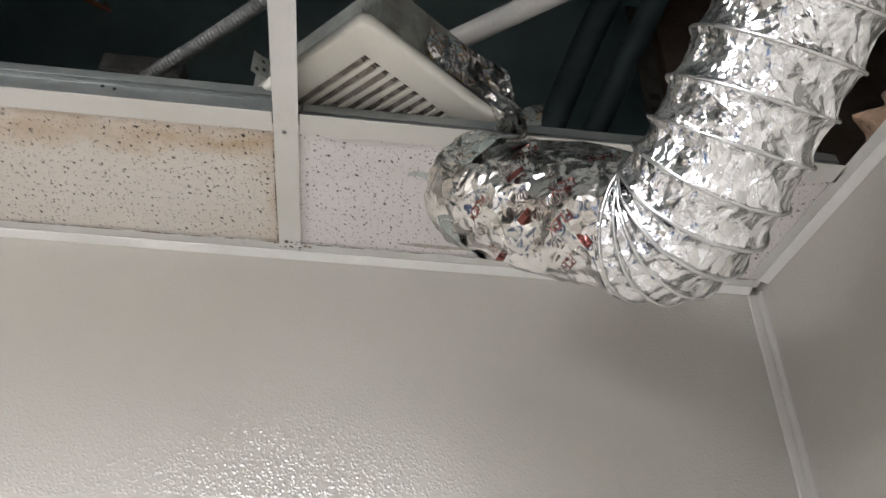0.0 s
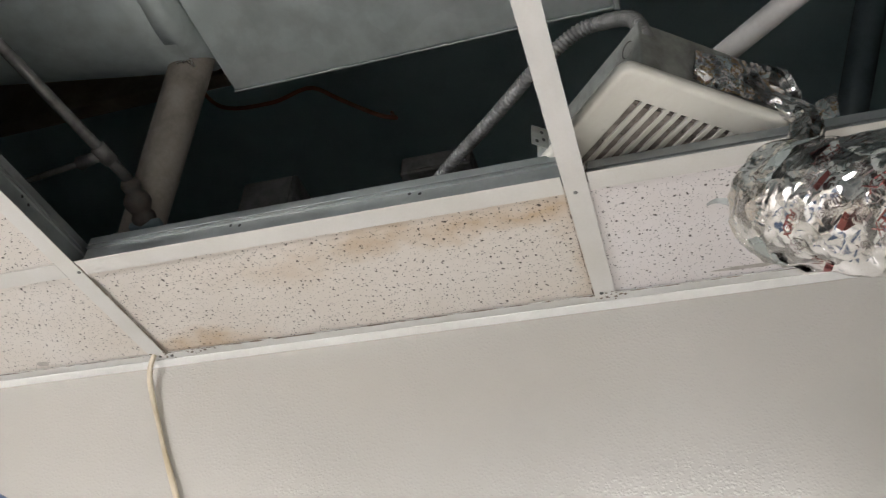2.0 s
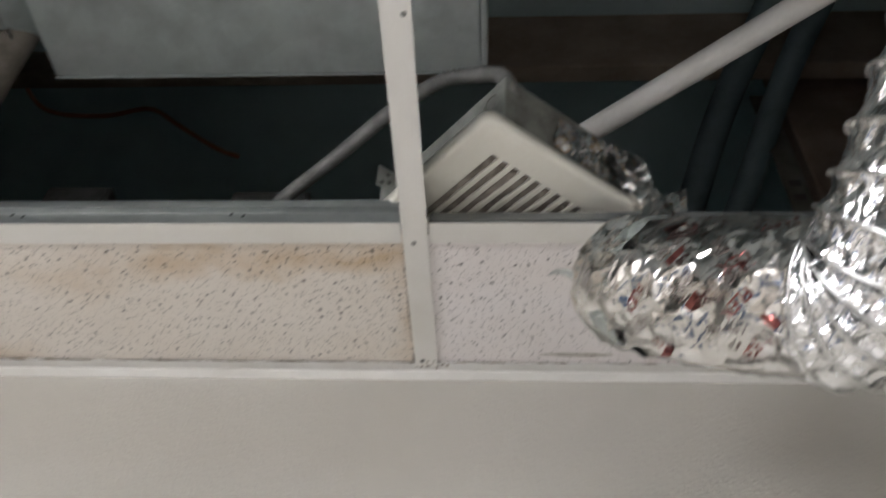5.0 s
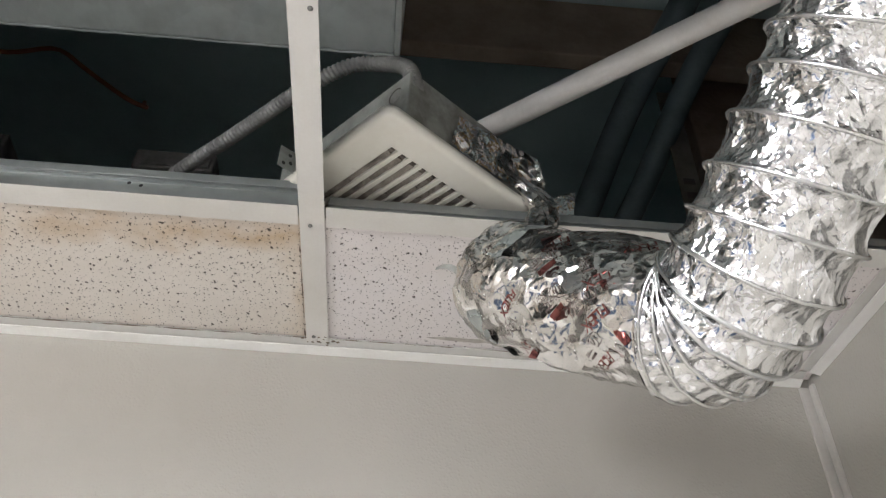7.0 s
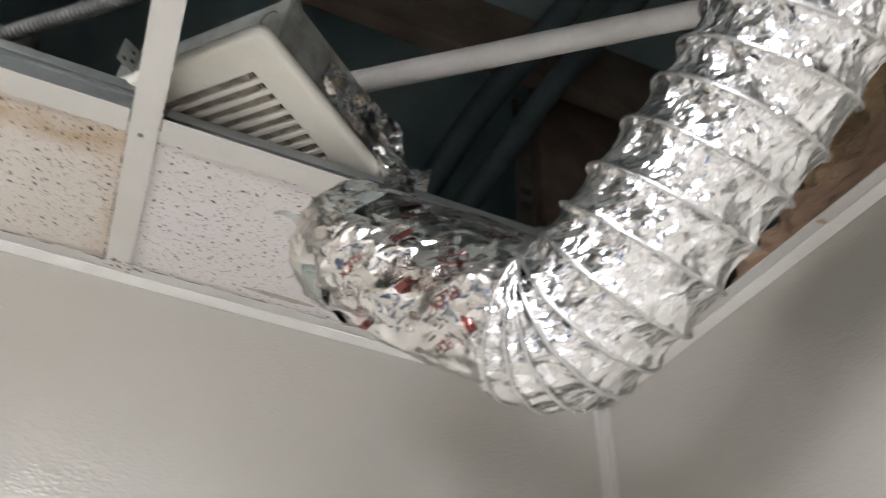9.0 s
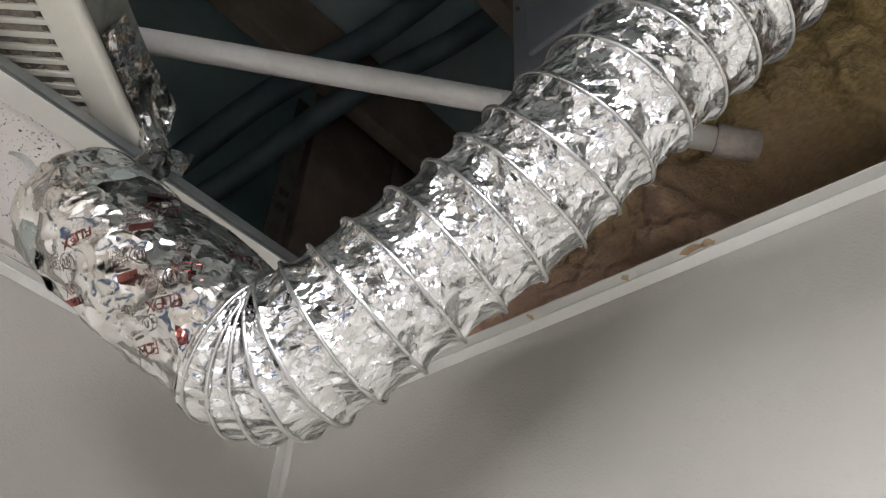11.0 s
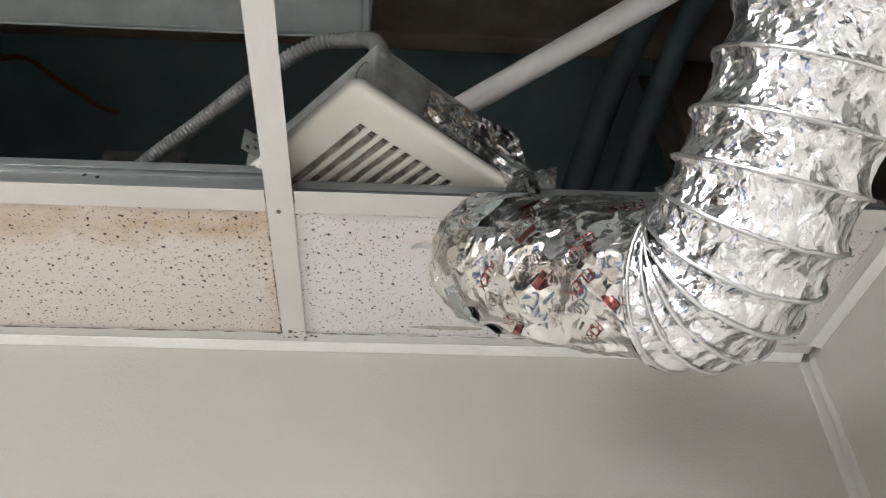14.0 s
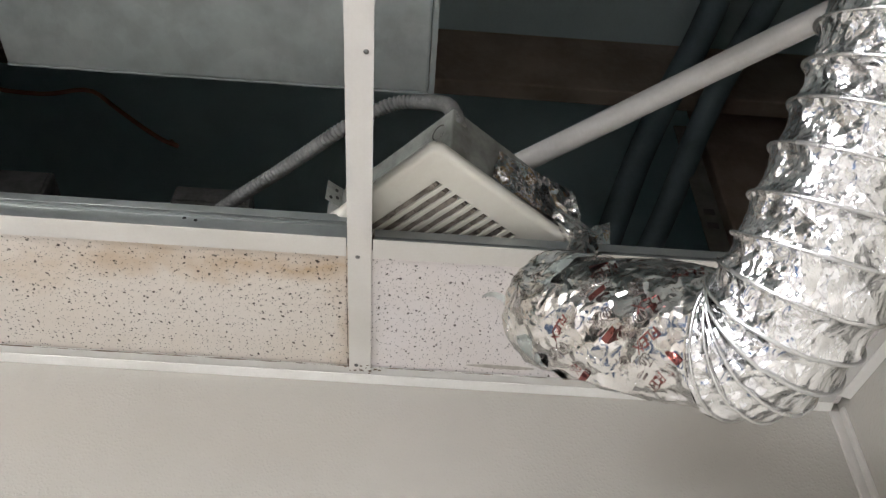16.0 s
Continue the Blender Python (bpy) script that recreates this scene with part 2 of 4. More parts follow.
M_FACING = worn("dusty_paper_facing", (0.20, 0.185, 0.16), (0.13, 0.12, 0.10), 0.9, scale=20, grain=90)
M_TEAL = worn("dark_teal_wrap", (0.17, 0.225, 0.24), (0.11, 0.15, 0.16), 0.6, scale=12)
M_PANEL = worn("grey_painted_steel", (0.36, 0.37, 0.40), (0.30, 0.31, 0.34), 0.45, scale=8)
M_STRIP = worn("yellowed_strip", (0.56, 0.50, 0.38), (0.43, 0.36, 0.24), 0.4, scale=22, grain=120)
M_RUST = worn("rust", (0.52, 0.40, 0.27), (0.44, 0.31, 0.19), 0.9, scale=60)
M_ORANGE = worn("orange_cable", (0.54, 0.24, 0.15), (0.44, 0.20, 0.13), 0.5)
M_GRIME = worn("grime", (0.12, 0.09, 0.065), (0.24, 0.19, 0.14), 0.95, scale=80)
M_FLOOR = worn("pale_floor_tile", (0.72, 0.71, 0.69), (0.66, 0.65, 0.63), 0.4, scale=5)
M_PAINT = worn("room_paint", (0.74, 0.72, 0.69), (0.70, 0.68, 0.65), 0.6, scale=4)
M_LAMP = Mat("diffuser", (0.9, 0.9, 0.88), 0.5)
M_LAMP.p.inputs["Emission Color"].default_value = (1.0, 0.96, 0.9, 1)
M_LAMP.p.inputs["Emission Strength"].default_value = 1.2
M_LAMP = M_LAMP.m
M_GLOBE = Mat("lit_globe", (0.9, 0.9, 0.88), 0.4)
M_GLOBE.p.inputs["Emission Color"].default_value = (0.985, 0.985, 1.03, 1)
M_GLOBE.p.inputs["Emission Strength"].default_value = 76
M_GLOBE = M_GLOBE.m


# ---- mesh tools ----
def thing(name, label, category, group="", kind="", at=(0, 0, 0)):
    ob = new(name)
    ob.location = at
    return tagged(ob, label, category, group, kind)


def part(name, bm, material, parent=None, label="", smooth=False):
    me = bpy.data.meshes.new(name)
    bm.to_mesh(me)
    bm.free()
    me.materials.append(material)
    if smooth:
        for p in me.polygons:
            p.use_smooth = True
    ob = new(name, me)
    if parent:
        ob.parent = parent
    if label:
        tagged(ob, label)
    return ob


def box(lo, hi, bevel=0.0, bm=None, turn=None):
    """A box between two corners, with bevelled edges; turn: a matrix laid over it."""
    own = bmesh.new()
    bmesh.ops.create_cube(own, size=1)
    lo, hi = Vector(lo), Vector(hi)
    for v in own.verts:
        v.co = Vector((lo[i] + (v.co[i] + 0.5) * (hi[i] - lo[i]) for i in range(3)))
    if bevel:
        bmesh.ops.bevel(own, geom=own.edges[:], offset=bevel, segments=2, profile=0.5, affect="EDGES")
    if turn:
        own.transform(turn)
    if bm is None:
        return own
    me = bpy.data.meshes.new("tmp")
    own.to_mesh(me)
    own.free()
    bm.from_mesh(me)
    bpy.data.meshes.remove(me)
    return bm


def frames_along(points, up=None):
    """Unit tangents and two normals, carried along a line with no twist; up: where the first normal leans."""
    pts = [Vector(p) for p in points]
    tang = [(pts[min(i + 1, len(pts) - 1)] - pts[max(i - 1, 0)]).normalized() for i in range(len(pts))]
    n = Vector(up) if up else tang[0].orthogonal().normalized()
    out = []
    for p, t in zip(pts, tang):
        n = (n - t * n.dot(t)).normalized()
        out.append((p, t, n, t.cross(n)))
    return out


def spline(ctrl, count):
    """Points evenly along a Catmull-Rom curve through ctrl."""
    c = [Vector(p) for p in ctrl]
    c = [2 * c[0] - c[1], *c, 2 * c[-1] - c[-2]]
    raw = []
    for i in range(1, len(c) - 2):
        for k in range(40):
            s = k / 40
            a, b, d, e = c[i - 1], c[i], c[i + 1], c[i + 2]
            raw.append(0.5 * (2 * b + (d - a) * s + (2 * a - 5 * b + 4 * d - e) * s * s + (3 * b - a - 3 * d + e) * s**3))
    raw.append(c[-2])
    run = [0.0]
    for a, b in zip(raw, raw[1:]):
        run.append(run[-1] + (b - a).length)
    out, j = [], 0
    for i in range(count):
        want = run[-1] * i / (count - 1)
        while j < len(run) - 2 and run[j + 1] < want:
            j += 1
        f = (want - run[j]) / max(run[j + 1] - run[j], 1e-9)
        out.append(raw[j].lerp(raw[j + 1], min(max(f, 0), 1)))
    return out, run[-1]


def tube(points, radius, sides=20, caps=True, bm=None):
    """radius: a number, or a function of (index, angle)."""
    bm = bm or bmesh.new()
    rings = []
    for i, (p, t, n, b) in enumerate(frames_along(points)):
        ring = []
        for k in range(sides):
            a = 2 * math.pi * k / sides
            r = radius(i, a) if callable(radius) else radius
            ring.append(bm.verts.new(p + (n * math.cos(a) + b * math.sin(a)) * r))
        rings.append(ring)
    for r, q in zip(rings, rings[1:]):
        for k in range(sides):
            bm.faces.new((r[k], r[(k + 1) % sides], q[(k + 1) % sides], q[k]))
    if caps:
        bm.faces.new(rings[0][::-1])
        bm.faces.new(rings[-1])
    return bm


# ---- the room ----
def slab(name, lo, hi, material, label, category="wall", turn=None):
    return tagged(part(name, box(lo, hi, turn=turn), material), label, category, kind="structure")


ROOM_L, ROOM_BACK = -2.1, -2.1
slab("floor", (ROOM_L - 0.1, ROOM_BACK - 0.1, -0.1), (1.3, 0.2, 0.0), M_FLOOR, "grey tiled washroom floor", "floor")
slab("wall_north", (ROOM_L - 0.1, WALL_Y, 0.0), (0.80, WALL_Y + 0.12, 2.455), M_FRP, "beige pebbled plastic panelling on the wall under the ceiling")
slab("wall_west", (ROOM_L - 0.1, ROOM_BACK, 0.0), (ROOM_L, WALL_Y, 2.455), M_PAINT, "plain beige washroom wall")
slab("wall_south", (ROOM_L - 0.1, ROOM_BACK - 0.1, 0.0), (1.3, ROOM_BACK, 2.455), M_PAINT, "plain beige washroom wall")
# the wall to the east runs a few degrees off square
EAST_X, EAST_TURN = 0.5748, 5.645
EAST = Matrix.Translation((EAST_X, WALL_Y, 0)) @ Matrix.Rotation(radians(EAST_TURN), 4, "Z")
slab("wall_east", (0.0, -3.4, 0.0), (0.10, -0.001, 2.455), M_FRP, "grey-beige pebbled plastic panelling on the side wall", turn=EAST)


# ---- ceiling grid ----
def tee(length, height, holes, half):
    """One inverted tee along +x from 0: flange, thin web, bulb. Gives bmeshes for flange and web."""
    fl = box((0, -half, 0), (length, half, 0.0008))
    web = box((0, -0.0008, 0.0008), (length, 0.0008, height - 0.010))
    box((0, -0.0034, height - 0.012), (length, 0.0034, height - 0.0005), 0.0014, web)
    for z in (0.012, 0.0165):
        box((0, -0.0042, height - z - 0.0007), (length, 0.0042, height - z), 0, web)
    box((0, -0.0015, 0.0008), (length, 0.0015, 0.007), 0, web)
    hole = bmesh.new()
    for x in holes:
        for side in (-1, 1):
            for dx, dz in ((0, 0.55), (0.012, 0.50)):
                bmesh.ops.create_circle(hole, cap_ends=True, segments=10, radius=0.0021, matrix=Matrix.Translation((x + dx, side * 0.0021, height * dz)) @ Matrix.Rotation(radians(90), 4, "X"))
    return fl, web, hole


grid = thing("ceiling_grid", "white suspended ceiling grid with grey galvanised webs, tiles missing", "ceiling grid", kind="structure")


def runner(name, m, length, height=0.045, holes=(), half=0.0132):
    fl, web, hole = tee(length, height, holes, half)
    fl.transform(m)
    web.transform(m)
    hole.transform(m)
    bar = part(name, fl, M_WHITE, grid, "white enamelled tee flange")
    part("web", web, M_GALV, bar, "dull galvanised tee web")
    if len(hole.verts):
        part("punched_hole", hole, M_DARK, bar)
    else:
        hole.free()


def along_x(x0, y, z=CEIL):
    return Matrix.Translation((x0, y, z))


def along_y(x, y0, z=CEIL):
    return Matrix.Translation((x, y0, z)) @ Matrix.Rotation(radians(90), 4, "Z")


NEAR_Y = TEE_Y - 0.61
for x in (TEE_L, TEE_C):
    runner("main_runner", along_y(x, ROOM_BACK, CEIL - 0.0006), -ROOM_BACK + 0.004, 0.046, [-ROOM_BACK - 0.30 - 0.1 * k for k in range(7)], 0.0122)
runner("main_runner", along_y(TEE_L - 0.61, ROOM_BACK, CEIL - 0.0006), -ROOM_BACK + 0.004)
for y in (TEE_Y, NEAR_Y, NEAR_Y - 0.61, NEAR_Y - 1.22):
    end = 0.5520 - 0.0988 * (y - WALL_Y)
    for a, b in ((ROOM_L, TEE_L - 0.61), (TEE_L - 0.61, TEE_L), (TEE_L, TEE_C), (TEE_C, end)):
        runner("cross_tee", along_x(a + 0.0135, y), b - a - (0.027 if b < 0.3 else 0.0135), 0.027 if (y, a) == (TEE_Y, TEE_C) else 0.046, [0.2, 0.42] if y == TEE_Y else [], 0.0127)

# rivets where the tees meet
for x, y in ((TEE_C - 0.002, TEE_Y + 0.012), (TEE_L + 0.008, TEE_Y + 0.006), (TEE_C + 0.006, -0.42), (TEE_C - 0.004, -0.006), (TEE_L + 0.02, 0.004), (TEE_L + 0.002, 0.003)):
    bm = bmesh.new()
    bmesh.ops.create_uvsphere(bm, u_segments=12, v_segments=6, radius=0.0024, matrix=Matrix.Translation((x, y, CEIL - 0.001)) @ Matrix.Diagonal((1, 1, 0.5, 1)))
    part("rivet", bm, M_STEEL, grid, "small tarnished rivet head", True)

# wall angles, and the vinyl caps that lie under their rear half
def wall_trim(length, m, label_angle, label_cap):
    """Along +x from 0, with the wall's face at y = 0 and the room towards -y."""
    flange = box((0, -0.0255, CEIL), (length, -0.0005, CEIL + 0.0016), 0.0004)
    box((0, -0.0022, CEIL + 0.0016), (length, -0.0004, CEIL + 0.014), 0, flange)
    flange.transform(m)
    tagged(part("wall_angle_trim", flange, M_TRIM), label_angle, "trim", kind="structure")
    cap = box((0, -0.0130, CEIL - 0.0052), (length, -0.0003, CEIL - 0.0008))
    for v in cap.verts:
        if v.co.y < -0.01 and v.co.z < CEIL - 0.002:
            v.co.z = CEIL - 0.0022
    bmesh.ops.bevel(cap, geom=cap.edges[:], offset=0.0005, segments=2, profile=0.5, affect="EDGES")
    cap.transform(m)
    tagged(part("cap_trim", cap, M_CAP), label_cap, "trim", kind="structure")


wall_trim(EAST_X - ROOM_L - 0.011, Matrix.Translation((ROOM_L, WALL_Y, 0)), "white wall angle along the panelled wall", "white vinyl cap on top of the wall panelling")
wall_trim(2.1, EAST @ Matrix.Rotation(radians(-90), 4, "Z") @ Matrix.Translation((0.0265, 0, 0)), "white wall angle along the side wall, rust-stained", "white vinyl cap on top of the side wall panelling")
# vertical moulding in the corner
bm = box((EAST_X - 0.0135, WALL_Y - 0.0030, 0.1), (EAST_X - 0.0004, WALL_Y + 0.003, CEIL - 0.0054), 0.0013)
box((-0.0035, -0.0125, 0.1), (0.003, -0.0032, CEIL - 0.0054), 0.0013, bm, EAST)
tagged(part("corner_trim", bm, M_CORNER), "white vinyl corner moulding between the wall panels", "trim", kind="structure")
# ---- ceiling tiles ----
def tile(material, x0, x1, y0, y1, label, z=CEIL + 0.0030):
    bm = box((x0, y0, z), (x1, y1, z + 0.016), 0.0012)
    ob = part("ceiling_tile", bm, material)
    return tagged(ob, label, "ceiling tile", "tiles in the ceiling grid")


G = 0.004
CREAM = "cream mineral-fibre ceiling tile, lightly marked, in the grid"
tile(M_TILE_STAIN, TEE_L + G, TEE_C - G, TEE_Y + G, WALL_Y - 0.006, "cut cream ceiling tile with brown water stains beside the wall")
tile(M_TILE_WHITE, TEE_C + G, 0.5735, TEE_Y + G, WALL_Y - 0.006, "newer white pitted ceiling tile behind the foil duct")
tile(M_TILE_CREAM, TEE_L - 0.61 + G, TEE_L - G, TEE_Y + G, WALL_Y - 0.006, "cut cream pitted ceiling tile with a grey smudge")
tile(M_TILE_CREAM, ROOM_L, TEE_L - 0.61 - G, TEE_Y + G, WALL_Y - 0.006, CREAM)
for j in range(4):
    y1 = TEE_Y - 0.61 * j - G
    y0 = max(TEE_Y - 0.61 * (j + 1) + G, ROOM_BACK)
    tile(M_TILE_CREAM, ROOM_L, TEE_L - 0.61 - G, y0, y1, CREAM)
    tile(M_TILE_CREAM, TEE_L - 0.61 + G, TEE_L - G, y0, y1, CREAM)
    if j == 3:
        tile(M_TILE_CREAM, TEE_C + G, 0.572 - 0.0988 * (y1 - WALL_Y), y0, y1, CREAM)
    if j == 1:
        tile(M_TILE_CREAM, TEE_L + G, TEE_C - G, y0, y1, CREAM)

# smudge, scuff and grime marks on the tiles, paper-thin patches of dirt
def smudge(name, centre, rx, ry, material, label, seed):
    bm = bmesh.new()
    rng = random.Random(seed)
    ring = [bm.verts.new((centre[0] + rx * (1 + 0.3 * (rng.random() - 0.5)) * math.cos(a), centre[1] + ry * (1 + 0.3 * (rng.random() - 0.5)) * math.sin(a), CEIL + 0.0027)) for a in (2 * math.pi * k / 16 for k in range(16))]
    bm.faces.new(ring[::-1])
    tagged(part(name, bm, material), label, "stain", kind="stuff")


M_SMUDGE = worn("grey_scuff", (0.42, 0.39, 0.35), (0.58, 0.54, 0.49), 0.9, scale=120)
smudge("smudge", (-0.797, -0.012), 0.010, 0.006, M_SMUDGE, "grey smudge on a cream ceiling tile", 3)
smudge("scuff", (0.165, -0.014), 0.040, 0.0035, M_SMUDGE, "long grey scuff on the white ceiling tile", 4)

# dirt in the joints between tiles, tees and wall angle
def dirt_line(p, q, width, seed, keep):
    bm = bmesh.new()
    p, q = Vector(p), Vector(q)
    n = max(int((q - p).length / 0.004), 2)
    side = (q - p).normalized().cross(Vector((0, 0, 1)))
    rows = []
    for i in range(n + 1):
        c = p.lerp(q, i / n)
        w = width * max(0.0, 0.25 + keep + 1.6 * noise.noise(c * 55 + Vector((seed, 0, 0))) + 0.8 * noise.noise(c * 210))
        rows.append((bm.verts.new(c - side * w * 0.5), bm.verts.new(c + side * w * 0.5)))
    for r, k in zip(rows, rows[1:]):
        bm.faces.new((r[0], r[1], k[1], k[0]))
    tagged(part("joint_dirt", bm, M_GRIME), "dark dirt in a ceiling joint", "dirt", kind="stuff")


for a, b, w, keep in (((TEE_L, -0.0030, CEIL - 0.0004), (TEE_C, -0.0030, CEIL - 0.0004), 0.0021, 0.30), ((TEE_C, -0.0030, CEIL - 0.0004), (0.56, -0.0030, CEIL - 0.0004), 0.0016, 0.15),
                      ((ROOM_L, -0.0030, CEIL - 0.0004), (TEE_L, -0.0030, CEIL - 0.0004), 0.0018, 0.25), ((TEE_L + 0.0140, TEE_Y - 0.01, CEIL - 0.0003), (TEE_L + 0.0140, 0.0, CEIL - 0.0003), 0.0022, 0.75),
                      ((TEE_C - 0.0135, -0.17, CEIL - 0.0003), (TEE_C - 0.0135, 0.0, CEIL - 0.0003), 0.0016, 0.1)):
    dirt_line(a, b, w, w * 900, keep)
rg = random.Random(21)
for k in range(46):
    x0 = (TEE_C, TEE_L, TEE_L + 0.06)[k % 3]
    c = (x0 + rg.gauss(0, 0.014), 0.002 + rg.gauss(0, 0.005), CEIL - 0.0006)
    bm = bmesh.new()
    bmesh.ops.create_icosphere(bm, subdivisions=1, radius=0.0006 + 0.0014 * rg.random() ** 2, matrix=Matrix.Translation(c) @ Matrix.Diagonal((1.4, 1, 0.35, 1)))
    tagged(part("dirt_speck", bm, M_GRIME), "dark speck of dirt on the trim", "dirt", kind="stuff")

# ceiling light behind the camera
light = thing("ceiling_light", "surface-mounted white fluorescent ceiling light with a bright diffuser", "ceiling light", at=(0, 0, 0))
cx, cy, cz = TROFFER
bm = bmesh.new()
for lo, hi in (((cx - 0.3, cy - 0.3, 2.36), (cx - 0.275, cy + 0.3, 2.4385)), ((cx + 0.275, cy - 0.3, 2.36), (cx + 0.3, cy + 0.3, 2.4385)),
               ((cx - 0.275, cy - 0.3, 2.36), (cx + 0.275, cy - 0.275, 2.4385)), ((cx - 0.275, cy + 0.275, 2.36), (cx + 0.275, cy + 0.3, 2.4385))):
    box(lo, hi, 0.002, bm)
part("frame", bm, M_WHITE, light)
part("diffuser", box((cx - 0.274, cy - 0.274, 2.366), (cx + 0.274, cy + 0.274, 2.372)), M_LAMP, light, "glowing prismatic diffuser")
part("housing", box((cx - 0.274, cy - 0.274, 2.425), (cx + 0.274, cy + 0.274, 2.438), 0.003), M_WHITE, light)

# vanity light on the wall behind the camera
vanity = thing("vanity_light", "wall light with three frosted glowing globes on a steel plate", "wall light")
part("back_plate", box((-1.60, ROOM_BACK + 0.0005, 1.92), (-0.84, ROOM_BACK + 0.02, 2.04), 0.004), M_WIRE, vanity)
for gx in (-1.46, -1.22, -0.98):
    part("holder", tube([(gx, ROOM_BACK + 0.02 + 0.01 * k, 1.98) for k in range(5)], 0.022, 20), M_WIRE, vanity)
    bm = bmesh.new()
    bmesh.ops.create_icosphere(bm, subdivisions=3, radius=0.075, matrix=Matrix.Translation((gx, ROOM_BACK + 0.12, 1.98)))
    part("globe", bm, M_GLOBE, vanity, "frosted glass globe, lit", True)

# ---- flexible foil duct ----
DUCT = [(0.1707, -0.2414, 2.3336), (0.2087, -0.2824, 2.2843), (0.2494, -0.3199, 2.2457), (0.2914, -0.3545, 2.2094), (0.31, -0.3962, 2.2191),
        (0.3288, -0.4448, 2.2526), (0.351, -0.5049, 2.2955), (0.3639, -0.5643, 2.3399), (0.3837, -0.6188, 2.3932), (0.4049, -0.6676, 2.4425),
        (0.4307, -0.7345, 2.5136), (0.48, -0.83, 2.585), (0.55, -0.98, 2.65), (0.6, -1.2, 2.67)]
RD = 0.0533
NS = 760
D_PTS, D_LEN = spline(DUCT, NS)
D_FR = frames_along(D_PTS, (0, 0, 1))
BEND = 0.188          # metres of taped, printed foil before the coils start
# where the wire comes round to the lower side: metres along the duct, in turns
COIL = [(BEND, 0.0), (0.2065, 1.566), (0.2150, 2.588), (0.2255, 3.607), (0.2385, 4.616), (0.2625, 5.617), (0.2881, 6.617), (0.3208, 7.617), (0.3530, 8.617),
        (0.3840, 9.617), (0.4139, 10.615), (0.4430, 11.614), (0.4740, 12.613), (0.5090, 13.613), (0.5455, 14.614), (D_LEN + 0.001, 14.614 + (D_LEN + 0.001 - 0.5455) / 0.035)]


def coil_phase(s):
    """Turns of the wire up to s metres along the duct: close in the bend, wide beyond it."""
    for (s0, f0), (s1, f1) in zip(COIL, COIL[1:]):
        if s0 <= s <= s1:
            return f0 + (f1 - f0) * (s - s0) / (s1 - s0)
    return 0.0


PHASE = [coil_phase(D_LEN * i / (NS - 1)) for i in range(NS)]


def duct_radius(i, a):
    s = D_LEN * i / (NS - 1)
    p, t, n, b = D_FR[i]
    q = p + (n * math.cos(a) + b * math.sin(a)) * RD
    crumple = noise.noise(q * 70) * 0.0009 + noise.noise(q * 160) * 0.0008 + noise.noise(q * 330) * 0.0005
    if s < BEND:
        big = noise.noise(q * 19 + Vector((3, 1, 7))) * 0.0028
        lay_ = Vector((a * 2.2 + s * 30, s * 16 - a * 0.7, 4.0))
        big += 0.0045 * (0.18 - abs(noise.noise(lay_))) + 0.0016 * (0.2 - abs(noise.noise(lay_ * 2.3)))
        slope = 0.018 + 0.045 * max(0.0, -math.cos(a - 0.5))
        end = 0.0 if s > slope else -0.013 * (1 - s / slope) ** 2
        return RD * 0.965 + big + crumple * 0.15 + end
    f = (PHASE[i] - a / (2 * math.pi)) % 1.0
    d = min(f, 1 - f)
    ridge = max(0.0, 1 - d / 0.14) ** 1.6
    belly = -0.0028 * (1 - (1 - 2 * d) ** 2) - 0.0004
    fade = min(1.0, (s - BEND) / 0.012)
    return RD + fade * (0.0018 * ridge + belly) + crumple * (1 - 0.7 * ridge)


duct = thing("foil_duct", "crumpled silver foil flexible duct hanging below the open ceiling", "duct")
split = next(i for i in range(NS) if D_LEN * i / (NS - 1) >= BEND)
bm = tube(D_PTS[:split + 1], lambda i, a: duct_radius(i, a), 128, False)
# the taped end closes in on the fan's outlet
bm.verts.ensure_lookup_table()
first = bm.verts[:128]
p, t, n, b = D_FR[0]
inner = [bm.verts.new(v.co.lerp(p, 0.22) - t * (0.004 + 0.002 * noise.noise(v.co * 90))) for v in first]
core = bm.verts.new(p - t * 0.004)
for k in range(128):
    j = (k + 1) % 128
    bm.faces.new((first[j], first[k], inner[k], inner[j]))
    bm.faces.new((inner[j], inner[k], core))
collar = part("taped_collar", bm, M_TAPE, duct, "shiny foil tape with red-brown print, wrinkled", True)


# the normals are carried on from the first piece, so that the pieces meet
bm = bmesh.new()
rings = []
SIDES = 144
for i in range(split, NS):
    p, t, n, b = D_FR[i]
    rings.append([bm.verts.new(p + (n * math.cos(a) + b * math.sin(a)) * duct_radius(i, a)) for a in (2 * math.pi * k / SIDES for k in range(SIDES))])
lay = bm.loops.layers.uv.new("laid_out")
for i, (r, q) in enumerate(zip(rings, rings[1:])):
    for k in range(SIDES):
        f = bm.faces.new((r[k], r[(k + 1) % SIDES], q[(k + 1) % SIDES], q[k]))
        for loop, (du, dv) in zip(f.loops, ((0, 0), (1, 0), (1, 1), (0, 1))):
            loop[lay].uv = (2 * math.pi * RD * (k + du) / SIDES, D_LEN * (i + dv) / (NS - 1))
part("corrugated_hose", bm, M_FOIL, duct, "bright crumpled foil over a wire coil", True)


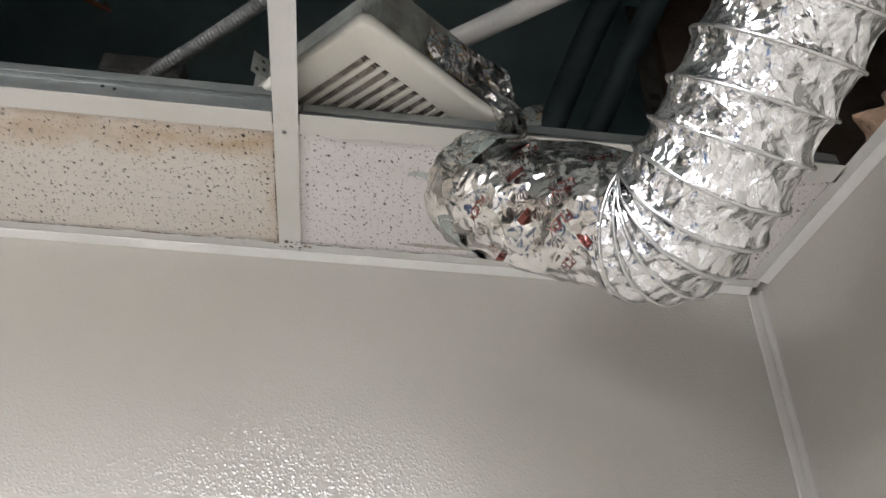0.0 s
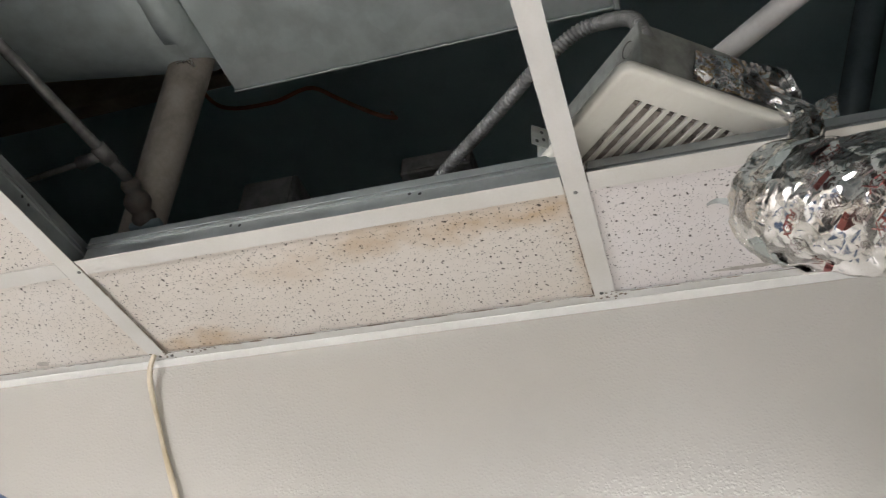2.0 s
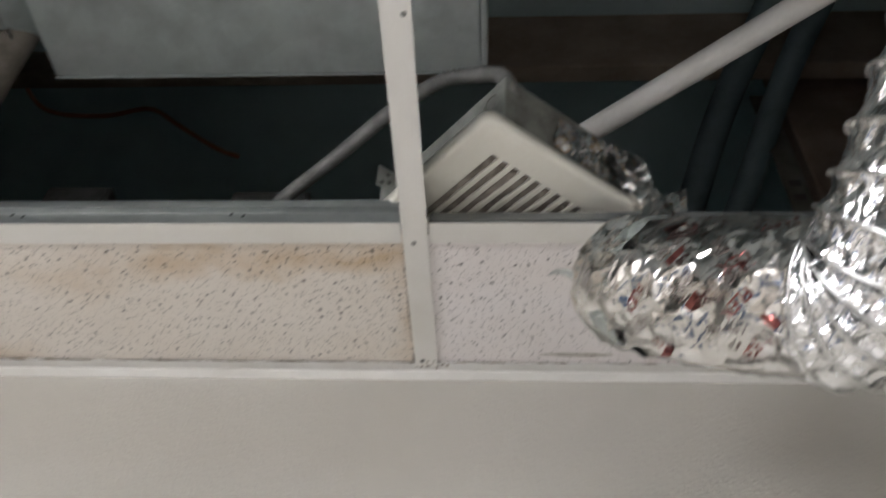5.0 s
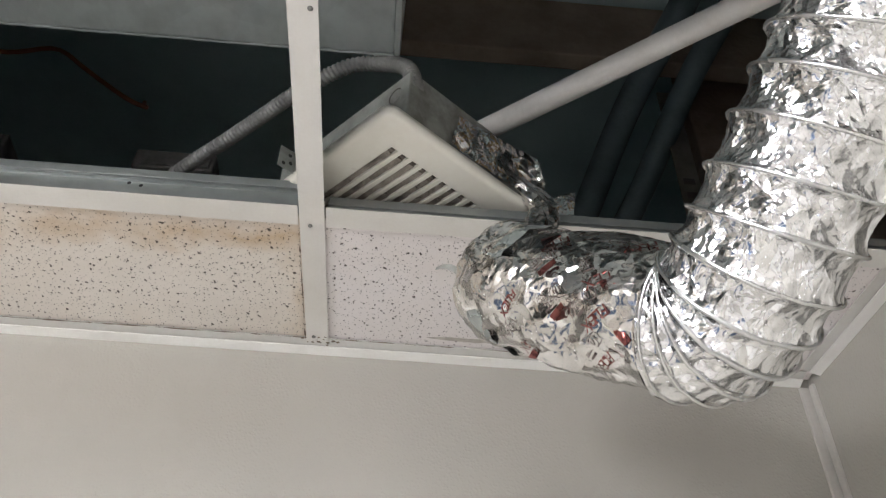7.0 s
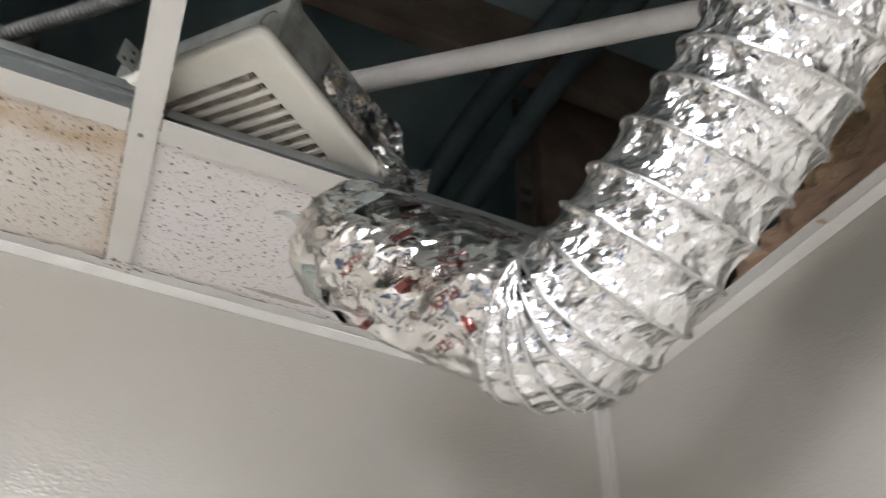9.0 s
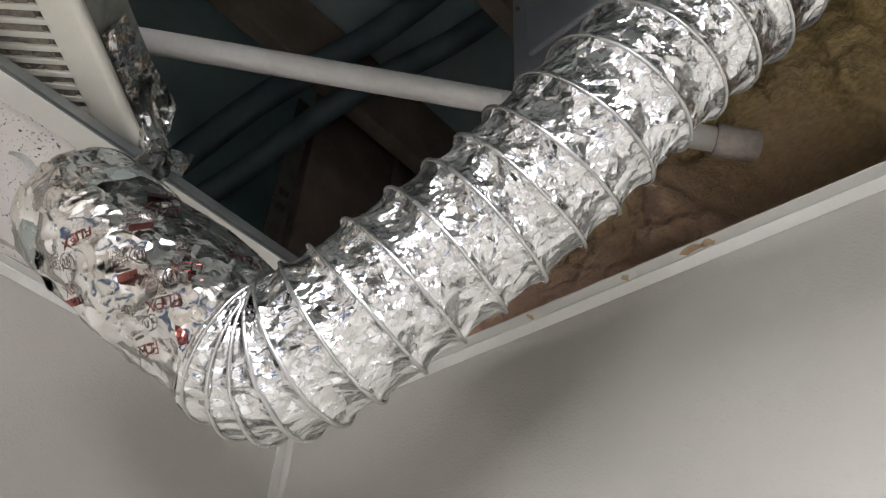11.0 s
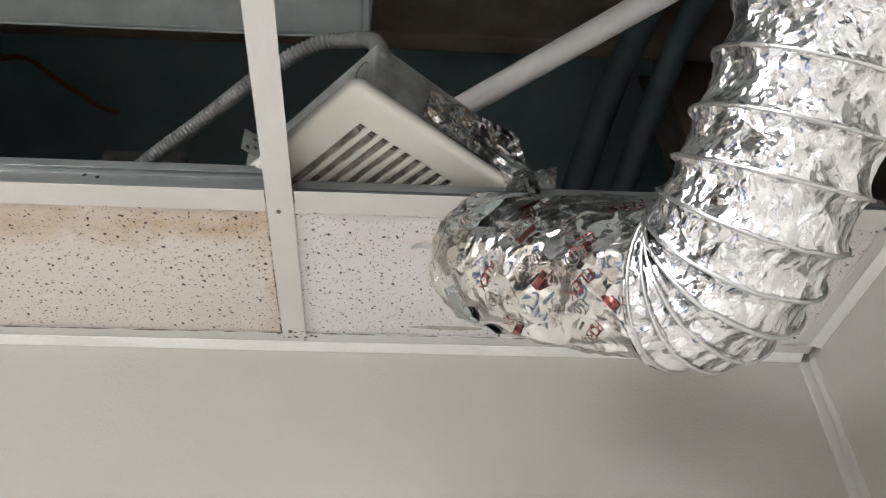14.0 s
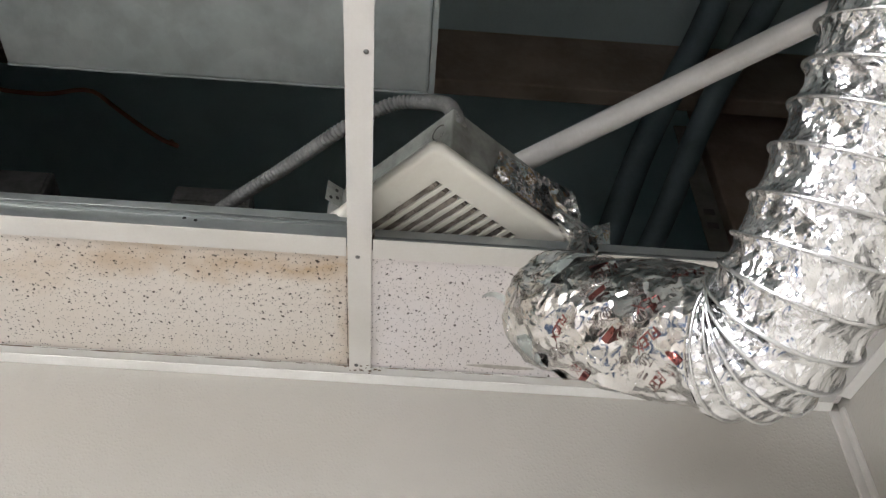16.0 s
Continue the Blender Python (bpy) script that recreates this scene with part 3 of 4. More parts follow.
def on_duct(s, a, lift):
    """A point over the duct, s metres along it, at the angle a."""
    x = min(max(s / D_LEN * (NS - 1), 0), NS - 1.001)
    i = int(x)
    f = x - i
    (p, t, n, b), (p2, _, n2, b2) = D_FR[i], D_FR[i + 1]
    r = duct_radius(i, a) + lift
    return p.lerp(p2, f) + (n.lerp(n2, f) * math.cos(a) + b.lerp(b2, f) * math.sin(a)) * r


# the wire coil
wire_pts = []
i = split
for k in range(int(PHASE[-1] * 48)):
    ph = k / 48
    while i < NS - 2 and PHASE[i + 1] < ph:
        i += 1
    f = (ph - PHASE[i]) / max(PHASE[i + 1] - PHASE[i], 1e-9)
    s = D_LEN * (i + min(max(f, 0), 1)) / (NS - 1)
    x = s / D_LEN * (NS - 1)
    j = int(min(x, NS - 2))
    p, t, n, b = D_FR[j]
    q = p.lerp(D_FR[j + 1][0], x - j)
    a = 2 * math.pi * ph
    fade = min(1.0, (s - BEND) / 0.012)
    wire_pts.append(q + (n * math.cos(a) + b * math.sin(a)) * (RD + 0.0015 * fade))
part("wire_coil", tube(wire_pts, 0.0013, 8), M_WIRE, duct, "raised spiral wire under foil", True)


def text_outline(words, size):
    cu = bpy.data.curves.new("print", "FONT")
    cu.body, cu.size, cu.align_x, cu.align_y = words, size, "CENTER", "CENTER"
    ob = bpy.data.objects.new("print", cu)
    scene.collection.objects.link(ob)
    me = bpy.data.meshes.new_from_object(ob.evaluated_get(bpy.context.evaluated_depsgraph_get()))
    bpy.data.objects.remove(ob)
    bm = bmesh.new()
    bm.from_mesh(me)
    bpy.data.meshes.remove(me)
    return bm


def flat_shape(kind, w, h):
    bm = bmesh.new()
    if kind == "ring":
        a = [bm.verts.new((w * math.cos(2 * math.pi * k / 24), w * math.sin(2 * math.pi * k / 24), 0)) for k in range(24)]
        c = [bm.verts.new((h * math.cos(2 * math.pi * k / 24), h * math.sin(2 * math.pi * k / 24), 0)) for k in range(24)]
        for k in range(24):
            bm.faces.new((a[k], a[(k + 1) % 24], c[(k + 1) % 24], c[k]))
    else:
        bmesh.ops.create_grid(bm, x_segments=8, y_segments=3, size=0.5)
        for v in bm.verts:
            v.co.x *= w
            v.co.y *= h
    return bm


def printed(bm, s, a, turn, material, name="print"):
    """Lays a flat outline on the taped collar, turned by that many degrees; it reads from the coils towards the open end."""
    bm.transform(Matrix.Rotation(radians(turn), 4, "Z"))
    bmesh.ops.reverse_faces(bm, faces=bm.faces)
    for v in bm.verts:
        v.co = on_duct(min(max(s - v.co.x, 0.004), BEND - 0.001), a + v.co.y / RD, 0.0006)
    part(name, bm, material, collar, "red-brown print" if material == M_INK else "")


def shifted(bm, x, y):
    bm.transform(Matrix.Translation((x, y, 0)))
    return bm


def stamp(s, a, turn, block=True, word=True):
    """The maker's mark: a ring with bars beside four lines of small print, over a large word in red."""
    printed(shifted(flat_shape("ring", 0.0052, 0.0045), -0.0090, 0), s, a, turn, M_INK_DARK)
    for k in (-1, 1):
        printed(shifted(flat_shape("bar", 0.0011, 0.0045), -0.0090 + 0.0014 * k, 0.0004 * k), s, a, turn, M_INK_DARK)
    printed(shifted(flat_shape("bar", 0.0075, 0.0018), 0.0035, 0.0066), s, a, turn, M_INK_DARK)
    for words, y in (("LISTED", 0.0022), ("82P4", -0.0020), ("CLASS 1", -0.0062)):
        printed(shifted(text_outline(words, 0.0044), 0.0035, y), s, a, turn, M_INK_DARK)
    if block:
        printed(shifted(flat_shape("bar", 0.0150, 0.0050), -0.001, 0.0130), s, a, turn, M_INK)
    if word:
        printed(shifted(text_outline("FLEX", 0.0115), -0.001, 0.0255 if block else 0.0150), s, a, turn, M_INK)


rng = random.Random(11)
for s0, a, turn, block, word in ((0.1167, 2.00, 48, True, False), (0.0760, 2.62, 55, False, True), (0.1308, 2.66, 46, False, False), (0.1500, 2.60, 52, False, True), (0.1449, 1.97, 50, False, True),
                                 (0.1080, 3.10, 48, True, True), (0.0660, 2.05, 62, False, True), (0.0480, 2.85, 58, False, False), (0.1000, 1.45, 50, True, False), (0.1430, 1.42, 44, False, True),
                                 (0.0800, 0.85, 50, True, True), (0.1500, 0.75, 48, False, True), (0.1250, 3.75, 50, True, True), (0.0500, 3.70, 48, False, True), (0.0350, 1.60, 55, True, False)):
    stamp(s0, a, turn, block, word)
# solid red patches where the tape overlaps the coil
for s0, a, w, h in ((0.1640, 1.62, 0.017, 0.011), (0.1790, 2.25, 0.007, 0.013), (0.0900, 3.00, 0.018, 0.005)):
    printed(flat_shape("bar", w, h), s0, a, 48, M_INK)


def crumple_patch(name, grid_fn, nu, nv, amp, material, parent, label, seed):
    """A wrinkled sheet of foil over grid_fn(u, v) -> place, with thickness."""
    bm = bmesh.new()
    off = Vector((seed * 3.1, seed * 1.7, seed))
    rows = []
    for i in range(nu + 1):
        row = []
        for j in range(nv + 1):
            q = Vector(grid_fn(i / nu, j / nv))
            d = noise.noise_vector(q * 60 + off) * amp + noise.noise_vector(q * 150 + off) * amp * 0.5
            row.append(bm.verts.new(q + d))
        rows.append(row)
    for r, q in zip(rows, rows[1:]):
        for j in range(nv):
            bm.faces.new((r[j], r[j + 1], q[j + 1], q[j]))
    return part(name, bm, material, parent, label, False)


# bands of clear tape round the collar
for width in (0.013,):
    bm = bmesh.new()
    rows = []
    for i in range(7):
        rows.append([bm.verts.new(on_duct(0.054 - 0.012 * math.cos(a - 2.9) + width * (1.25 - 0.5 * math.cos(a)) * (i / 6 - 0.5), a, 0.0009)) for a in (2 * math.pi * k / 128 for k in range(128))])
    for r, q in zip(rows, rows[1:]):
        for k in range(128):
            bm.faces.new((r[k], r[(k + 1) % 128], q[(k + 1) % 128], q[k]))
    part("tape_band", bm, M_CLEAR, collar, "dull greenish band of tape", True)
# loose curl of tape at the duct's end
curl = [(0.1430, -0.2290, 2.346), (0.1365, -0.2290, 2.353), (0.1300, -0.2285, 2.3565), (0.1245, -0.228, 2.3565), (0.1195, -0.227, 2.3545)]
bm = bmesh.new()
pts, _ = spline(curl, 14)
rows = []
for i, q in enumerate(pts):
    w = 0.0030 * (1 - 0.7 * i / 13)
    rows.append((bm.verts.new(q + Vector((0.3 * w, -w, w))), bm.verts.new(q + Vector((0, w, -w)))))
for r, q in zip(rows, rows[1:]):
    bm.faces.new((r[0], r[1], q[1], q[0]))
part("tape_curl", bm, M_HOUSING, duct, "loose curl of foil tape", True)

# ---- exhaust fan lying on the grid ----
FAN_M = Matrix.Translation((0.0681, -0.3139, 2.4638)) @ Matrix.Rotation(radians(7.72), 4, "X") @ Matrix.Rotation(radians(0.59), 4, "Y") @ Matrix.Rotation(radians(40.56), 4, "Z")
fan = thing("exhaust_fan", "square exhaust fan with ivory grille lying on the ceiling grid", "exhaust fan")
SZ, INSET, PITCH, SLOT = 0.2039, 0.0368, 0.01339, 0.0079
FAR = 0.0342          # plain margin past the last slot
TH = 0.0045
n_slot = 10
cuts_u = [INSET + PITCH * k for k in range(n_slot)]


def rounded_square(inset, radius, z, bm):
    """One closed row of points round the fan's face; the slots' edge lies nearer to the far side."""
    out = []
    r = max(radius, 0.0004)
    for ex, ey, a0_ in ((1, 0, -90), (1, 1, 0), (0, 1, 90), (0, 0, 180)):
        mx = SZ - (inset if inset < 0.03 else inset - INSET + FAR) - r if ex else inset + r
        my = SZ - inset - r if ey else inset + r
        for k in range(10):
            a = radians(a0_ + 10 * k)
            out.append(bm.verts.new((mx + r * math.cos(a), my + r * math.sin(a), z)))
    return out


# frame of the grille: flat face, soft edge, turned-up rim
rim = bmesh.new()
loops = [rounded_square(d, r, z, rim) for d, r, z in ((INSET, 0.0, TH), (INSET, 0.0, 0.0004), (INSET - 0.0005, 0.0006, 0.0), (INSET - 0.002, 0.002, 0.0), (0.0095, 0.008, 0.0), (0.0085, 0.009, 0.0), (0.0062, 0.010, 0.0004), (0.0046, 0.011, 0.0014),
                                                        (0.0036, 0.0115, 0.0032), (0.0031, 0.012, 0.0060), (0.0030, 0.012, 0.0115), (0.0055, 0.010, 0.0115), (0.0060, 0.009, TH), (INSET, 0.0, TH))]
for r, q in zip(loops, loops[1:]):
    for k in range(len(r)):
        j = (k + 1) % len(r)
        rim.faces.new((r[k], r[j], q[j], q[k]))
bmesh.ops.recalc_face_normals(rim, faces=rim.faces)
rim.transform(FAN_M)
part("grille_frame", rim, M_GRILLE, fan, "ivory plastic grille frame, yellowed", True)
for k in range(n_slot - 1):
    bar = box((cuts_u[k] + SLOT, INSET - 0.001, 0.0001), (cuts_u[k + 1], SZ - INSET + 0.001, TH), 0.0008)
    bar.transform(FAN_M)
    part("slat", bar, M_GRILLE, fan)
# dusty insides behind the slots
bm = box((INSET - 0.006, INSET + 0.0055, 0.0046), (SZ - FAR + 0.006, SZ - INSET + 0.006, 0.0068))
for k in range(n_slot):
    for h in range(9):
        v0 = INSET + 0.006 + (SZ - 2 * INSET - 0.02) * rng.random()
        box((cuts_u[k] + 0.0005, v0, 0.0015), (cuts_u[k] + SLOT * (0.3 + 0.5 * rng.random()), v0 + 0.006 + 0.02 * rng.random(), 0.0050), 0.0008, bm)
for k in range(n_slot):
    v1 = INSET + 0.006 + 0.004 * rng.random()
    while v1 < SZ - INSET - 0.01:
        v2 = min(v1 + 0.010 + 0.016 * rng.random(), SZ - INSET)
        box((cuts_u[k] + 0.0001, v1, 0.0012 + 0.0022 * rng.random()), (cuts_u[k] + SLOT - 0.0001, v2, 0.0050), 0.0006, bm)
        v1 = v2 + (0.002 * rng.random() if rng.random() < 0.4 else -0.0005)
bm.transform(FAN_M)
part("dust_layer", bm, M_DUST, fan, "grey dust packed behind the slots")
HT = 0.0725
U0, V0, U1, V1, TK = 0.027, 0.006, SZ - 0.008, SZ - 0.014, 0.0012
housing = None
for nm, lo, hi in (("side_panel", (U0, V0 + TK, 0.011), (U0 + TK, V1 - TK, HT)), ("side_panel", (U0, V0, 0.011), (U1, V0 + TK, HT)), ("side_panel", (U0, V1 - TK, 0.011), (U1, V1, HT)),
                   ("side_panel", (U1 - TK, V0 + TK, 0.011), (U1, V1 - TK, HT)), ("top_panel", (U0 + TK, V0 + TK, HT - TK), (U1 - TK, V1 - TK, HT)),
                   ("corner_tab", (U0 - 0.0009, V0 + 0.0002, 0.011), (U0 - 0.0001, V0 + 0.013, HT - 0.001)), ("mounting_lip", (0.006, V0, 0.0105), (U1, V1, 0.0118))):
    bm = box(lo, hi, 0.0003)
    bm.transform(FAN_M)
    panel = part(nm, bm, M_HOUSING, fan, "dull galvanised steel housing panel")
    housing = housing or panel
# knockout on the face beside the near corner
bm = bmesh.new()
for r0, r1, z in ((0.0092, 0.0081, 0.0012),):
    a = [bm.verts.new((U0 - z, 0.026 + r0 * math.cos(2 * math.pi * k / 28), 0.052 + r0 * math.sin(2 * math.pi * k / 28))) for k in range(28)]
    if r1:
        c = [bm.verts.new((U0 - z * 0.4, 0.026 + r1 * math.cos(2 * math.pi * k / 28), 0.052 + r1 * math.sin(2 * math.pi * k / 28))) for k in range(28)]
        for k in range(28):
            bm.faces.new((a[k], a[(k + 1) % 28], c[(k + 1) % 28], c[k]))
    else:
        bm.faces.new(a)
bm.transform(FAN_M)
part("knockout", bm, M_IRON, housing, "round knockout")
# mounting tab at the far corner
bm = box((0.004, 0.150, 0.012), (0.0055, 0.172, 0.040), 0.0004)
box((-0.016, 0.147, 0.010), (0.004, 0.1482, 0.036), 0.0004, bm)
bm.transform(FAN_M)
tab = part("mounting_tab", bm, M_HOUSING, fan, "galvanised mounting tab with holes")
bm = bmesh.new()
for u, z in ((-0.002, 0.020), (-0.004, 0.029), (-0.010, 0.016)):
    bmesh.ops.create_circle(bm, cap_ends=True, segments=12, radius=0.0022, matrix=Matrix.Translation((u, 0.1468, z)) @ Matrix.Rotation(radians(90), 4, "X"))
bm.transform(FAN_M)
part("screw_hole", bm, M_DARK, tab)
# foil tape over the outlet side
def on_side(u, z, lift):
    return FAN_M @ Vector((u, V0 - 0.001 - lift, z))


crumple_patch("foil_tape", lambda u, v: on_side(0.080 + 0.122 * u + 0.012 * v * (1 - u), 0.014 + 0.056 * v * (0.80 + 0.25 * u), 0.0012 + 0.006 * u * u), 40, 16, 0.0019, M_TAPE, fan, "crinkled foil tape round the fan outlet", 5)
crumple_patch("foil_tape", lambda u, v: FAN_M @ Vector((0.196 + 0.010 * math.sin(v * 3), 0.055 * u - 0.008, 0.010 + 0.050 * v)), 16, 12, 0.0024, M_TAPE, fan, "", 8)
# the gathered neck of foil that leads down into the duct
neck, _ = spline([FAN_M @ Vector((0.180, 0.012, 0.034)), (0.226, -0.200, 2.470), (0.218, -0.230, 2.425), (0.206, -0.250, 2.385), (0.200, -0.262, 2.340)], 40)
part("outlet_neck", tube(neck, lambda i, a: (0.010 + 0.005 * min(1, i / 30)) * (1 + 0.10 * math.sin(7 * a + i * 0.15)) + 0.003 * noise.noise(neck[i] * 60 + Vector((math.cos(a), math.sin(a), 0)) * 1.5), 48), M_TAPE, fan, "gathered foil tape between fan and duct", True)
crumple_patch("foil_flap", lambda u, v: Vector((0.222 + 0.036 * u + 0.003 * v, -0.200 + 0.007 * u, 2.462 + 0.010 * u + (0.020 + 0.014 * u) * v)), 8, 8, 0.0015, M_TAPE, fan, "loose flap of foil tape", 3)

# ---- conduit, pipes and ductwork above the ceiling ----
flex = [(0.0902, -0.2908, 2.5241), (0.0866, -0.2898, 2.5448), (0.0778, -0.2815, 2.5738), (0.0512, -0.2580, 2.6100), (0.0182, -0.2473, 2.6166), (-0.030, -0.225, 2.600), (-0.076, -0.185, 2.599),
        (-0.116, -0.150, 2.598), (-0.160, -0.114, 2.596), (-0.21, -0.070, 2.592), (-0.30, 0.0, 2.58), (-0.45, 0.10, 2.57)]
pts, run = spline(flex, 520)
conduit = tagged(part("flex_conduit", tube(pts, lambda i, a: 0.0078 + 0.0010 * math.sin(2 * math.pi * (i / 519 * run / 0.0052) - a), 18), M_CONDUIT, smooth=True),
                 "grey spiral flexible metal conduit from the fan across the ceiling void", "conduit")

pipe = thing("pvc_pipe", "white plastic pipe crossing the ceiling void into wall insulation", "pipe")
A, B = Vector((0.180, -0.176, 2.626)), Vector((0.672, -0.609, 2.560))
B = A.lerp(B, 0.965)
way = (B - A).normalized()
part("pipe", tube([A - way * 0.42 + way * k * 0.06 for k in range(18) if k * 0.06 < (B - A).length + 0.42], 0.0128, 28), M_PVC, pipe, "", True)
part("coupling", tube([B - way * 0.055, B - way * 0.054, B - way * 0.012, B - way * 0.011], lambda i, a: 0.0165 if i in (1, 2) else 0.0150, 28), M_COUPLING, pipe, "", True)
part("pipe_print", tube([B - way * 0.056, B - way * 0.0555], 0.0149, 24, False), M_INK, pipe, "", True)

# trunk duct of sheet metal
trunk = thing("sheet_metal_duct", "dull grey galvanised rectangular air duct above the ceiling", "air duct")
TZ = 2.775
part("duct_body", box((-0.49, -0.95, TZ), (0.058, -0.160, TZ + 0.30), 0.004), M_SHEET, trunk)
part("seam_flange", box((0.0585, -0.95, TZ - 0.004), (0.066, -0.157, TZ + 0.304), 0.001), M_SHEET, trunk, "folded sheet metal seam")
part("seam_flange", box((-0.49, -0.160, TZ - 0.001), (0.0585, -0.1575, TZ + 0.010), 0.0006), M_SHEET, trunk)
round_duct = thing("round_air_duct", "large dull grey round sheet metal duct", "air duct")
part("duct_body", tube([(-0.505 - 0.05 * k, -0.318 - 0.009 * k, 2.93) for k in range(22)], 0.185, 64), M_SHEET, round_duct, "", True)
part("collar", tube([(-0.492, -0.333, 2.93), (-0.498, -0.333, 2.93), (-0.52, -0.337, 2.93), (-0.524, -0.337, 2.93)], lambda i, a: 0.190 if i in (1, 2) else 0.184, 64), M_SHEET, round_duct, "", True)
part("tape_end", box((-0.54, -0.236, 2.762), (-0.515, -0.222, 2.765), 0.001), M_TAPE, round_duct, "scrap of foil tape")

# drain stack and the small valve beside it
stack = thing("drain_pipe", "thick dusty grey-white drain pipe, coloured darker for the dim ceiling void", "pipe")
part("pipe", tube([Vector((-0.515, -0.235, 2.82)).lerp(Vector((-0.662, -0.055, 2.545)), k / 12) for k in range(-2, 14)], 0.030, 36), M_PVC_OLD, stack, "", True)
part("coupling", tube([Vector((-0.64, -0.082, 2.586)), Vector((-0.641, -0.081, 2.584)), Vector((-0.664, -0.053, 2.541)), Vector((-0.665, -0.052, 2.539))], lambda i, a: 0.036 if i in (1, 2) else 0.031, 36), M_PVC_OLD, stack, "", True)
small = thing("water_pipe", "thin grey steel pipe with a dark valve fitting", "pipe")
p0, p1 = Vector((-0.655, -0.44, 2.64)), Vector((-0.606, -0.172, 2.612))
part("pipe", tube([p0.lerp(p1, k / 10) for k in range(-12, 11)], 0.0075, 20), M_STEEL, small, "", True)
ax = (p1 - p0).normalized()
part("coupling", tube([p1 - ax * 0.062, p1 - ax * 0.061, p1 - ax * 0.034, p1 - ax * 0.033], lambda i, a: 0.0105 if i in (1, 2) else 0.008, 20), M_STEEL, small, "", True)
part("branch", tube([p1 - ax * 0.048 + Vector((-0.02 * k, 0.002 * k, -0.002 * k)) for k in range(3)], lambda i, a: 0.008 if i < 2 else 0.0095, 16), M_STEEL, small, "", True)
part("thin_branch", tube([p1 - ax * 0.048 + Vector((-0.04 - 0.02 * k, 0.004 + 0.003 * k, -0.004 + 0.001 * k)) for k in range(9)], 0.0042, 12), M_STEEL, small, "", True)
v0 = p1
v1 = Vector((-0.608, -0.112, 2.585))
part("valve_body", tube([v0.lerp(v1, k / 11) for k in range(12)], lambda i, a: (0.0105, 0.0135, 0.0135, 0.011, 0.016, 0.0185, 0.0185, 0.016, 0.013, 0.0165, 0.0165, 0.014)[i], 20), M_IRON, small, "dark cast valve body", True)
part("valve_handle", box((-0.628, -0.122, 2.572), (-0.580, -0.108, 2.583), 0.003), M_TEAL, small, "blue-grey lever")

# junction boxes further back
def junction(name, lo, hi, label):
    ob = thing(name, label, "junction box")
    part("box_body", box(lo, hi, 0.003), M_STEEL, ob)
    mx, my = (lo[0] + hi[0]) / 2, (lo[1] + hi[1]) / 2
    part("support_rod", tube([(mx, min(my, 0.13), 2.453), (mx, min(my, 0.13), lo[2] + 0.002)], 0.004, 8), M_STEEL, ob)
    part("cover", box((lo[0] + 0.006, lo[1] - 0.003, lo[2] + 0.004), (hi[0] - 0.006, lo[1] - 0.0005, hi[2] - 0.004), 0.001), M_CONDUIT, ob)


junction("junction_box", (-0.325, 0.085, 2.80), (-0.205, 0.17, 2.838), "small grey steel junction box in the ceiling void")
junction("junction_box", (-0.60, 0.06, 2.74), (-0.50, 0.14, 2.82), "small grey steel junction box in the ceiling void")
junction("junction_box", (-0.095, 0.005, 2.60), (-0.055, 0.05, 2.645), "grey steel box behind the exhaust fan")
for pts_, label in (([(-1.10, 0.33, 3.62), (-0.96, 0.335, 3.44), (-0.811, 0.335, 3.406), (-0.724, 0.335, 3.433), (-0.683, 0.335, 3.42), (-0.635, 0.335, 3.378), (-0.573, 0.335, 3.326), (-0.507, 0.335, 3.275), (-0.467, 0.335, 3.255), (-0.520, 0.434, 3.385), (-0.615, 0.613, 3.625)], "dull orange electrical cable sagging in the dark ceiling void"),):
    q, _ = spline(pts_, 60)
    tagged(part("cable", tube(q, 0.005, 10), M_ORANGE, smooth=True), label, "cable")

# teal-wrapped lines behind the white pipe
for k, (a, b, r) in enumerate((((0.603, 0.300, 3.239), (0.803, -0.150, 3.550), 0.026), ((0.486, 0.400, 3.215), (0.686, -0.009, 3.580), 0.030))):
    a, b = Vector(a), Vector(b)
    tagged(part("wrapped_pipe", tube([a.lerp(b, i / 12) + Vector((0, 0, 0.02 * math.sin(i * 0.5))) for i in range(-6, 16)], r, 20), M_TEAL, smooth=True), "dark teal wrapped pipe in the shadowed ceiling void", "pipe", "wrapped pipes")

# grey steel box on the wall above the side ceiling edge
cabinet = thing("steel_cabinet", "grey painted steel box with a raised door above the ceiling", "electrical box")
part("box_body", box((0.602, -0.70, 2.862), (0.72, -0.312, 3.25), 0.004), M_PANEL, cabinet)
part("door", box((0.592, -0.67, 2.905), (0.6015, -0.345, 3.22), 0.005), M_PANEL, cabinet)
bm = bmesh.new()
bmesh.ops.create_uvsphere(bm, u_segments=10, v_segments=6, radius=0.004, matrix=Matrix.Translation((0.601, -0.325, 3.06)))
part("screw", bm, M_STEEL, cabinet, "", True)

# ---- insulation over the side wall ----
bm = bmesh.new()
rows = []
HOLE = Vector((0.0, -0.625, 2.588))
